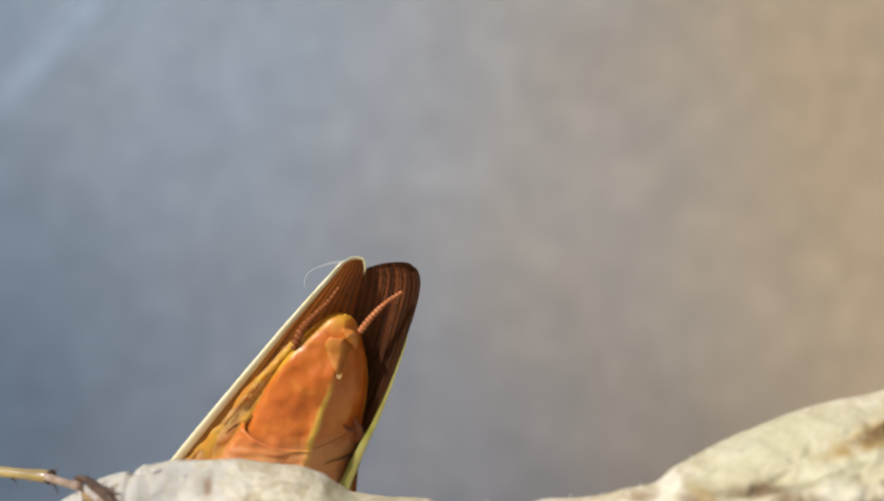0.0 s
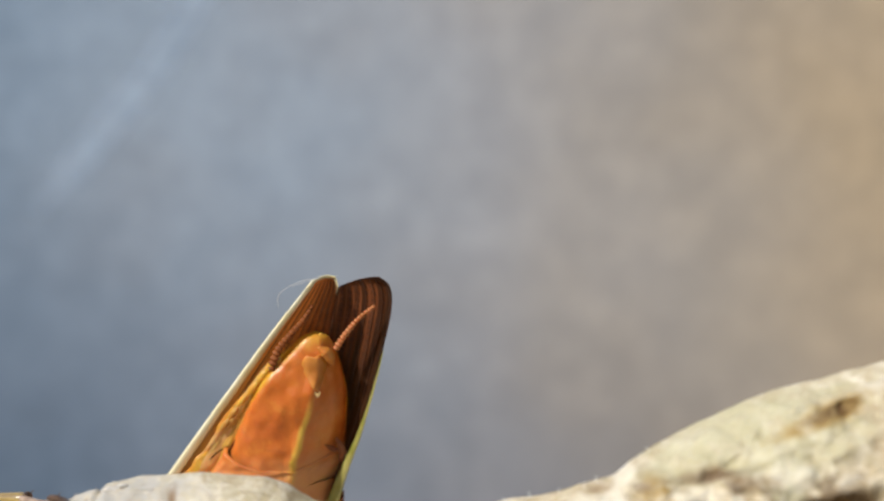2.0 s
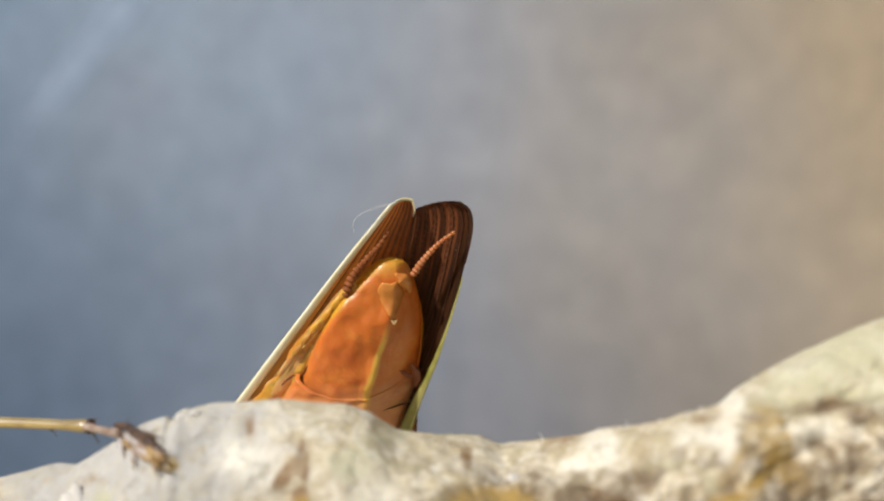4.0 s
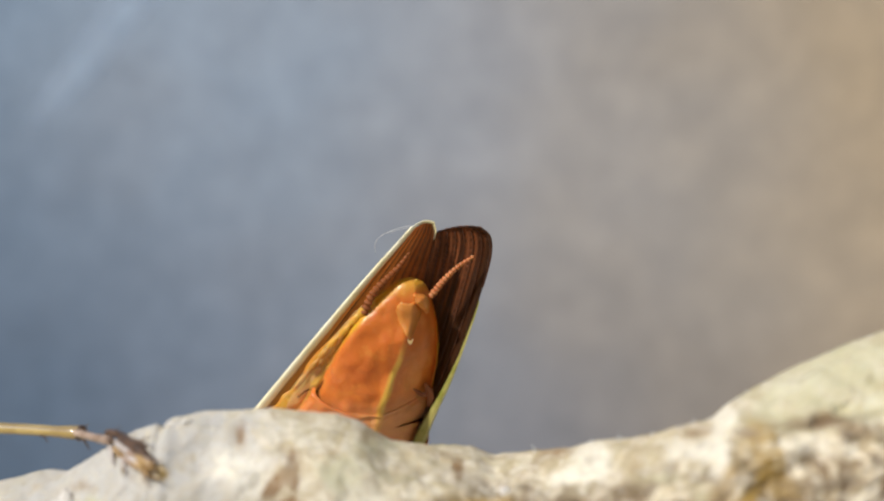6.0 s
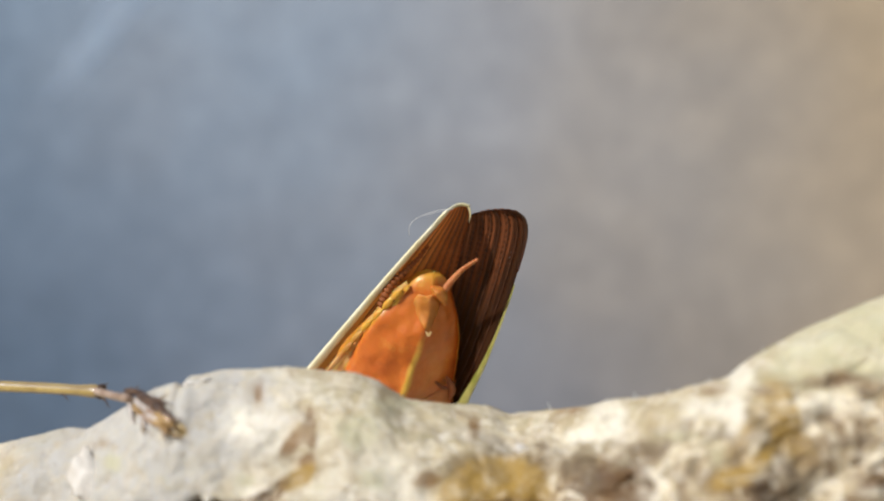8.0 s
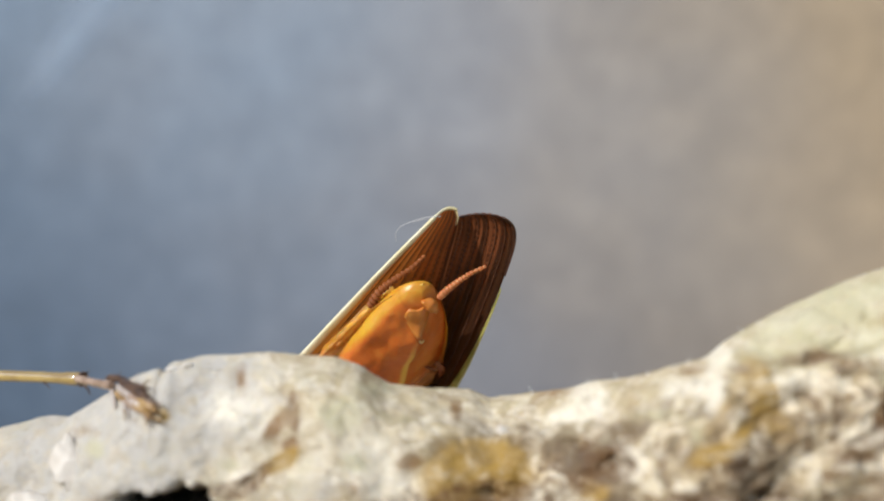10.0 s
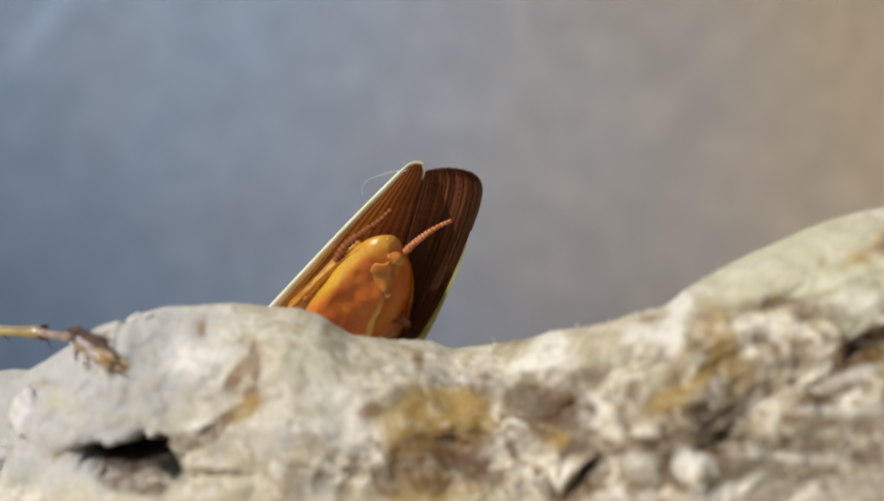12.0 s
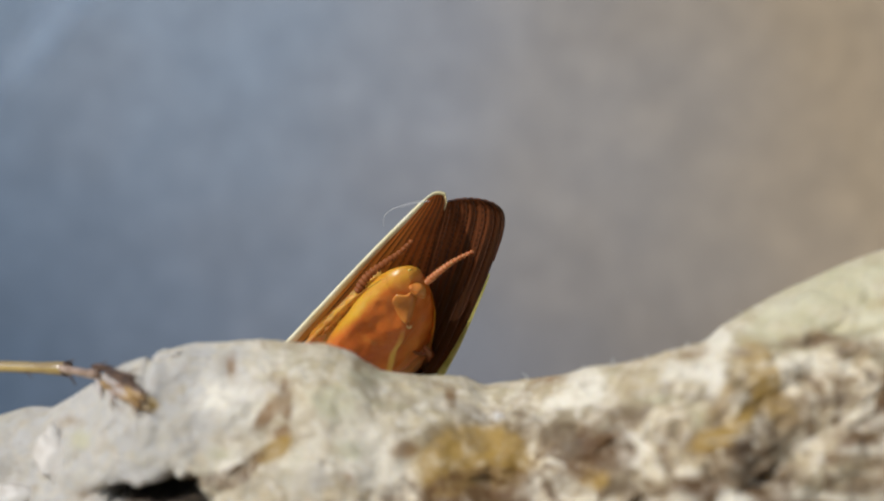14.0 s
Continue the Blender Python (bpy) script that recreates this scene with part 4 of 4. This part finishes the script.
def build_insect():
    insect = new("cockroach")
    tagged(insect, "orange-bellied cockroach with brown wings, tail end up behind the stone", "cockroach")
    build_wing(insect, "wing", "ribbed brown wing seen from below, cream outer hem", *LEFT, WING_LIT, VEIN_LIT)
    build_wing(insect, "wing", "ribbed brown wing seen from below, shade painted in, green-yellow hem", *RIGHT, WING_SHADED, VEIN)
    left = lambda q, v: wing_point(*LEFT, q, v)
    right = lambda q, v: wing_point(*RIGHT, q, v)
    margin(insect, "wing_hem", CREAM, [left(q, 1) for q in np.linspace(0, 1, 70)] + [left(1, v) for v in np.linspace(0.9, 0.0, 14)],
           [(0, 0.80), (0.5, 0.62), (0.82, 0.44), (0.95, 0.32), (1, 0.26)], "cream rolled wing hem", 0.2, 0.2)
    margin(insect, "wing_hem", CREAM, [left(q, 0.02) for q in np.linspace(0.95, 1, 20)], [(0, 0.04), (0.5, 0.18), (1, 0.22)], "cream inner edge at the wing tip", 0.0, lift=0.12)
    margin(insect, "wing_hem", GREEN, [right(q, 1) for q in np.linspace(0, 0.76, 60)], [(0, 1.15), (0.35, 0.74), (0.55, 0.38), (0.75, 0.15), (1, 0.03)], "yellow-green rolled wing hem", -0.1, lift=0.24)
    margin(insect, "hem_edge", CREAM, [right(q, 1) for q in np.linspace(0, 0.68, 60)], [(0, 0.26), (0.45, 0.17), (0.75, 0.07), (1, 0.012)], "pale outer edge of the hem", 1.3, 0.07, lift=0.26)
    margin(insect, "wing_rim", RIM, [right(q, 1) for q in np.linspace(0.80, 1, 50)] + [right(1, v) for v in np.linspace(0.96, 0.05, 24)],
           [(0, 0.06), (0.4, 0.24), (0.6, 0.30), (0.75, 0.14), (1, 0.08)], "dark brown wing rim")

    abdomen = build_segment(insect, "abdomen", -6.6, -1.2, 0.03, 0.10, "glossy orange jointed abdomen with a yellow keel", 0.9, flare=1.6)
    build_segment(abdomen, "segment", -2.4, 3.0, 0.035, 0.10, "", 1.0, -0.4, 1.6)
    build_segment(abdomen, "segment", 0.4, 11.04, 0.0, 0.0, "large orange end plate, yellow at its tip", 0.0, flare=1.0)
    # wedge-shaped plate at the tail
    rows = []
    for s in np.linspace(0, 1, 22):
        ctr, half = 3.12 - 0.12 * s, 0.84 * math.sin(math.pi / 2 * min(1, s * 1.25)) ** 1.1 * (1 - 0.45 * max(0, (s - 0.75) / 0.25) ** 2) + 0.02
        z = 7.2 + 2.5 * s
        row = []
        for k in np.linspace(-1, 1, 13):
            x = ctr + half * k
            a = math.acos(max(-0.98, min(0.98, (x - np.interp(z, AB_W, AB_C)) / np.interp(z, AB_W, AB_H))))
            row.append((x, belly_point(z, a)[1] - 0.14 + 0.10 * k * k - 0.06 * math.sin(s * 9 + k), z + 0.1 * abs(k)))
        rows.append(row)
    wedge = part("end_plate", sheet("end_plate", np.array(rows) * MM), PLATE, abdomen, "tan wedge-shaped plate")
    mod = wedge.modifiers.new("thickness", "SOLIDIFY")
    mod.thickness = 0.12 * MM
    build_scale(abdomen, "plate_tip", CUSP, [(2.94, 7.46), (3.12, 7.19), (3.30, 7.46)], [0.05, 0.24, 0.05], -1.80, -1.80, 0.08, "pale tip of the wedge")
    # lobes at the tail
    build_scale(abdomen, "tail_lobe", YELLOW, [(2.9, 10.0), (3.3, 10.6), (3.55, 11.0)], [0.1, 0.7, 0.6, 0.06], -0.5, -0.1, 0.2, "amber yellow tail lobe")
    build_scale(abdomen, "tail_lobe", PLATE, [(3.35, 10.3), (3.9, 9.7), (4.2, 8.9)], [0.25, 0.75, 0.6, 0.2], -1.0, -0.8, 0.45, "small orange tail lobe")
    for spine, wid in (([(4.1, 3.4), (4.45, 2.5), (4.3, 1.6)], [0.15, 0.5, 0.45, 0.15]), ([(3.3, 3.0), (3.9, 2.5), (4.4, 2.6)], [0.1, 0.3, 0.25, 0.1])):
        build_scale(abdomen, "flank_fold", REDDISH, spine, wid, -0.5, -0.4, 0.2)
    for x, z, r in ((-1.0, 4.75, 0.11), (0.1, 3.6, 0.06)):
        a = math.acos((x - np.interp(z, AB_W, AB_C)) / np.interp(z, AB_W, AB_H))
        y = belly_point(z, a)[1]
        build_scale(abdomen, "spiracle", CREASE, [(x - r, z + r), (x, z), (x + r, z - 0.6 * r)], [0.02, 1.5 * r, 0.02], y - 0.01, y - 0.01, 0.04)
    # yellow hem along the flank
    build_scale(abdomen, "flank_hem", GOLDEN, [(-3.0, 5.2), (-1.0, 7.6), (0.6, 9.3), (2.5, 10.8)], [0.15, 0.34, 0.36, 0.1], -0.12, -0.15, 0.08, "amber yellow flank hem")
    cercus = build_cercus(insect, "cercus", BEAD, [(4.4, 9.85), (5.2, 11.05), (6.1, 12.1), (7.15, 12.95)], -0.5, -0.9, 0.235, 0.11, 14, "beaded rusty pink cercus")
    other = build_cercus(insect, "cercus", BEAD_SHADED, [(0.1, 8.8), (0.65, 10.1), (1.6, 11.2), (2.4, 12.0), (3.1, 13.0)], -0.9, -0.3, 0.30, 0.13, 15, "beaded rust brown cercus, wing's shade painted in")
    # pleated skin between belly and wing
    rows = []
    for q in np.linspace(0, 1, 80):
        a = curve([(-3.6, -5.5), (-3.2, 0.0), (-2.5, 2.9), (-1.1, 6.1), (0.3, 8.6), (0.9, 9.5)], q)[0]
        b = curve([(-11.2, -5.5), (-7.6, -0.6), (-5.3, 2.5), (-2.9, 5.7), (-0.4, 8.9), (0.7, 9.9)], q)[0]
        row = []
        for v in np.linspace(0, 1, 25):
            p = a + (b - a) * v
            pleat = 0.16 * math.sin(v * 15 + 2.5 * noise.noise((q * 7, v, 0))) + 0.25 * noise.noise((p[0] * 0.9, 3, p[1] * 0.7))
            row.append((p[0], -0.85 + 0.25 * v + 0.4 * pleat * min(1, 4 * (1 - q)), p[1]))
        rows.append(row)
    skin = part("side_skin", sheet("side_skin", np.array(rows) * MM), SKIN, insect, "golden brown pleated side skin")
    skin.modifiers.new("thickness", "SOLIDIFY").thickness = 0.06 * MM
    # dark tubes draw the creases' shade and dark cuticle beside the joint
    for line in ([(-2.2, 4.6), (-2.75, 3.75), (-3.2, 3.0)], [(-3.15, 3.3), (-3.6, 3.35), (-4.4, 2.7)]):
        c = curve(line, np.linspace(0, 1, 24))
        part("crease", tube("crease", np.stack([c[:, 0], np.full(24, -1.12), c[:, 1]], 1) * MM, (0.02 + 0.045 * np.sin(np.linspace(0.2, 3.0, 24))) * MM, 6), CREASE, insect)
    # folds between belly and wing
    for spine, wid, ya, yb, mat in (
            ([(-9.6, -4.0), (-7.6, -1.2), (-5.6, 1.7)], [0.5, 1.5, 1.3, 0.15], -0.75, -0.7, FOLD),
            ([(-7.2, -1.0), (-5.6, 1.4), (-3.7, 4.0)], [0.3, 1.25, 1.0, 0.1], -0.7, -0.6, SKIN),
            ([(-5.5, 1.2), (-3.9, 3.2), (-2.5, 5.1)], [0.2, 0.95, 0.8, 0.1], -0.75, -0.55, FOLD),
            ([(-4.1, 3.9), (-2.4, 6.0), (-1.0, 7.8)], [0.2, 0.85, 0.7, 0.1], -0.6, -0.4, SKIN),
            ([(-2.0, 6.3), (-0.7, 7.9), (0.4, 9.4)], [0.15, 0.7, 0.8, 0.1], -0.45, -0.3, FOLD),
            ([(-8.4, -1.6), (-7.2, 0.1), (-6.2, 1.5)], [0.1, 0.45, 0.4, 0.05], -0.85, -0.8, GOLDEN),
            ([(-4.6, 3.2), (-3.7, 4.4), (-3.0, 5.3)], [0.1, 0.4, 0.35, 0.05], -0.85, -0.75, FOLD)):
        build_scale(insect, "side_fold", mat, spine, wid, ya + 0.02, yb - 0.02, 0.15)
    # small yellow knobs where the flank meets the wing
    for x, z, r in ((-3.15, 5.15, 0.30), (-2.5, 5.95, 0.34), (-1.85, 6.85, 0.36), (-1.15, 7.6, 0.40), (-0.45, 8.45, 0.44), (0.1, 9.05, 0.34)):
        build_scale(insect, "flank_knob", YELLOW if z > 6.5 else GOLDEN, [(x - 0.42, z - 0.48), (x, z), (x + 0.34, z + 0.42)], [0.1, 1.3 * r, 1.1 * r, 0.08], -0.95, -0.9, 0.24)
    # a wisp of silk on the wing tip
    c = curve([(3.65, 15.0), (2.9, 14.98), (2.06, 14.72), (1.2, 14.25), (0.9, 13.75), (0.92, 13.2)], np.linspace(0, 1, 30))
    part("silk_thread", tube("silk_thread", np.stack([c[:, 0], np.full(30, -0.9), c[:, 1]], 1) * MM, 0.016 * MM, 5), SILK, insect, "fine white silk thread")
    c = curve([(3.65, 15.0), (2.6, 14.75), (1.9, 14.5)], np.linspace(0, 1, 12))
    part("silk_thread", tube("silk_thread", np.stack([c[:, 0], np.full(12, -0.8), c[:, 1]], 1) * MM, 0.012 * MM, 5), SILK, insect)
    return insect, abdomen, cercus, other


def build_leg(insect):
    """Golden shank with spurs and a jointed foot on the stone; millimetres in the world."""
    t = np.linspace(0, 1, 40)
    path = curve([(-35, -5.2, -8.6), (-29, -6.4, -8.25), (-24, -7.6, -8.2), (-19.15, -9.2, -8.25)], t)
    r = np.interp(t, [0, 0.4, 0.9, 0.97, 1], [0.36, 0.33, 0.31, 0.40, 0.33])
    leg = part("leg", tube("leg", path * MM, r * MM, 14), STRAW, insect, "golden straw-like shank")
    ring = curve([(-19.35, -9.15, -8.22), (-19.02, -9.25, -8.28)], np.linspace(0, 1, 6))
    part("knee_ring", tube("knee_ring", ring * MM, np.array([0.33, 0.42, 0.45, 0.45, 0.40, 0.3]) * MM, 12), HORN, leg, "dark joint ring")
    for a, b, w in (((-19.15, -9.3, -8.5), (-18.70, -9.3, -9.15), 0.09), ((-19.10, -9.2, -8.05), (-18.75, -9.3, -7.75), 0.07), ((-19.30, -9.5, -8.3), (-18.70, -9.9, -8.75), 0.07), ((-21.6, -8.6, -8.45), (-21.2, -8.6, -8.85), 0.05)):
        c = curve([a, tuple((np.array(a) + b) / 2 + (0.03, 0, 0.05)), b], np.linspace(0, 1, 8))
        part("spur", tube("spur", c * MM, np.linspace(w, 0.02, 8) * MM, 6), HORN, leg)
    # foot
    y = lambda x, z: float(face_y(x, z))
    c = curve([(-19.5, -9.2, -8.2), (-18.2, -10.3, -8.32), (-17.0, -11.3, -8.35)], np.linspace(0, 1, 20))
    foot = part("foot", tube("foot", c * MM, np.interp(np.linspace(0, 1, 20), [0, 0.5, 0.9, 1], [0.24, 0.22, 0.27, 0.22]) * MM, 12), FOOT, insect, "translucent brown jointed foot gripping the stone")
    for a, b, ra, mat in (((-17.6, -8.0), (-16.3, -8.2), 0.24, HORN), ((-17.0, -8.45), (-15.3, -9.2), 0.27, PALE_FOOT), ((-16.7, -8.2), (-14.7, -8.95), 0.38, HORN), ((-17.0, -8.8), (-15.8, -9.5), 0.22, GOLD_FOOT),
                          ((-16.0, -9.0), (-14.9, -9.6), 0.22, PALE_FOOT), ((-15.7, -9.3), (-14.8, -9.7), 0.2, GOLD_FOOT), ((-16.6, -8.6), (-15.0, -9.35), 0.26, FOOT), ((-15.4, -8.7), (-14.4, -9.2), 0.28, HORN), ((-16.2, -9.15), (-15.2, -9.75), 0.2, FOOT), ((-15.3, -9.0), (-14.2, -9.6), 0.30, GOLD_FOOT)):
        a, b = (a[0] + 0.1, -8.15 + (a[1] + 8.15) * 0.85), (b[0] + 0.3, -8.15 + (b[1] + 8.15) * 0.85)
        ra *= 0.85
        pts = [(a[0], y(*a) - 0.25, a[1]), ((a[0] + b[0]) / 2, y((a[0] + b[0]) / 2, (a[1] + b[1]) / 2) - 0.35, (a[1] + b[1]) / 2 + 0.06), (b[0], y(*b) - 0.2, b[1])]
        c = curve(pts, np.linspace(0, 1, 12))
        part("toe_joint", tube("toe_joint", c * MM, ra * np.array([0.4, 0.75, 0.95, 1, 1, 0.95, 0.92, 0.95, 1, 0.9, 0.65, 0.3]) * MM, 10), mat, foot)
    for a, b in (((-14.3, -9.2), (-13.7, -9.5)), ((-14.5, -9.4), (-14.0, -9.8))):
        c = curve([(a[0], y(*a) - 0.25, a[1]), ((a[0] + b[0]) / 2 + 0.1, y(*b) - 0.5, (a[1] + b[1]) / 2), (b[0], y(*b) - 0.1, b[1])], np.linspace(0, 1, 10))
        part("claw", tube("claw", c * MM, np.linspace(0.12, 0.03, 10) * MM, 7), GOLD_FOOT, foot)
    # pale membrane and fine spines round the foot
    for a, b, w, mat in (((-17.2, -8.5), (-16.5, -9.5), 0.16, PALE_FOOT), ((-16.4, -8.7), (-15.5, -9.75), 0.13, PALE_FOOT), ((-15.6, -8.2), (-14.4, -8.35), 0.14, HORN), ((-15.2, -8.9), (-13.6, -9.0), 0.13, FOOT),
                         ((-15.0, -9.3), (-13.5, -9.9), 0.14, GOLD_FOOT), ((-16.9, -8.1), (-16.6, -7.6), 0.05, HORN), ((-15.9, -8.1), (-15.5, -7.65), 0.05, PALE_FOOT), ((-15.2, -8.2), (-14.7, -7.9), 0.05, HORN), ((-16.0, -9.2), (-15.7, -10.0), 0.06, GOLD_FOOT), ((-14.7, -9.5), (-14.2, -10.2), 0.07, FOOT)):
        c = curve([(a[0], y(*a) - 0.35, a[1]), ((a[0] + b[0]) / 2 + 0.05, y((a[0] + b[0]) / 2, (a[1] + b[1]) / 2) - 0.55, (a[1] + b[1]) / 2), (b[0], y(*b) - 0.3, b[1])], np.linspace(0, 1, 10))
        part("spine", tube("spine", c * MM, w * np.array([0.5, 0.9, 1, 0.85, 0.95, 0.9, 0.7, 0.55, 0.35, 0.15]) * MM, 7), mat, foot)
    return leg, foot


build_ground()
build_wall()
boulder = build_boulder()
build_chips(boulder)
build_fibres(boulder)
insect, abdomen, cercus_a, cercus_b = build_insect()
leg, foot = build_leg(insect)

# abdomen in the body's frame: seconds, shift across and along in mm, turns in degrees
TAIL = [(0, 0, 0, 0, 0, 0), (3.2, 0, 0, 0, 0, 0), (7.0, 0, 0, 0, 0, 0), (7.2, -0.1, -0.1, -0.5, 0, -0.5), (7.5, -0.5, -0.6, -3.0, -1, -3), (7.7, -0.8, -0.8, -3.0, -1.2, -4),
        (8.6, -0.8, -0.7, 4, -3, 1), (9.8, -0.5, -0.05, 14.5, -4.5, 6), (12.2, -0.5, -0.05, 14.5, -4.7, 6), (12.5, -0.42, -0.38, 14.5, -4.7, 6), (12.8, -0.5, -0.08, 14.5, -4.7, 6), (14, -0.5, -0.05, 14.5, -4.8, 6)]
SLIDE = [(0, 0), (5.2, 0), (5.3, -0.25), (5.4, -0.5), (5.5, -0.6), (5.6, 0.1), (5.7, 0.5), (5.8, 0.8), (5.9, 0.6), (6.0, 0), (6.1, -0.4), (6.2, -0.35), (6.3, 0.1), (6.5, 0), (14, 0)]


def motions():
    walk(insect, BODY)
    mid = Matrix.Translation((0.001, 0, 0.003))
    tail, right, left = [], [], []
    for t, x, z, rx, ry, rz in TAIL:
        turn = pose(0, 0, 0, 0, 0, rz) @ pose(0, 0, 0, 0, ry, 0) @ pose(0, 0, 0, rx, 0, 0)
        m = Matrix.Translation((x * MM, 0, z * MM)) @ mid @ turn @ mid.inverted()
        tail.append((t, m))
        swing = float(np.interp(t, [7.0, 7.5, 7.7, 9.8], [0, -12, -12, 3]))
        root = Matrix.Translation((0.00425, -0.0005, 0.00975))
        right.append((t, m @ root @ pose(0, 0, 0, 0, swing, 0) @ pose(0, 0, 0, float(np.interp(t, [7.0, 7.5, 7.7, 9.8], [0, 30, 30, 0])), 0, 0) @ root.inverted()))
        calm = pose(0, 0, 0, 0, ry, 0) @ pose(0, 0, 0, rx * 0.6, 0, 0)
        late = min(1, max(0, (t - 7.5) / 2))
        heel = Matrix.Translation((0.0009, 0, 0.0095))
        left.append((t, Matrix.Translation(((x + 0.25 * late) * MM, 0.0004 * late, z * MM)) @ mid @ calm @ mid.inverted() @ heel @ pose(0, 0, 0, 0, 11 * late, 0) @ heel.inverted()))
    walk(abdomen, tail)
    walk(cercus_a, right)
    walk(cercus_b, left)
    # the leg's foot stays on the stone while the body sways
    held, shank = [], []
    for k in range(141):
        t = k / 10
        scene.frame_set(frame(t))
        back = insect.matrix_basis.inverted()
        held.append((t, back))
        shank.append((t, back @ Matrix.Translation((float(np.interp(t, [q[0] for q in SLIDE], [q[1] for q in SLIDE])) * MM, 0, 0))))
    scene.frame_set(1)
    walk(foot, held)
    walk(leg, shank)


motions()
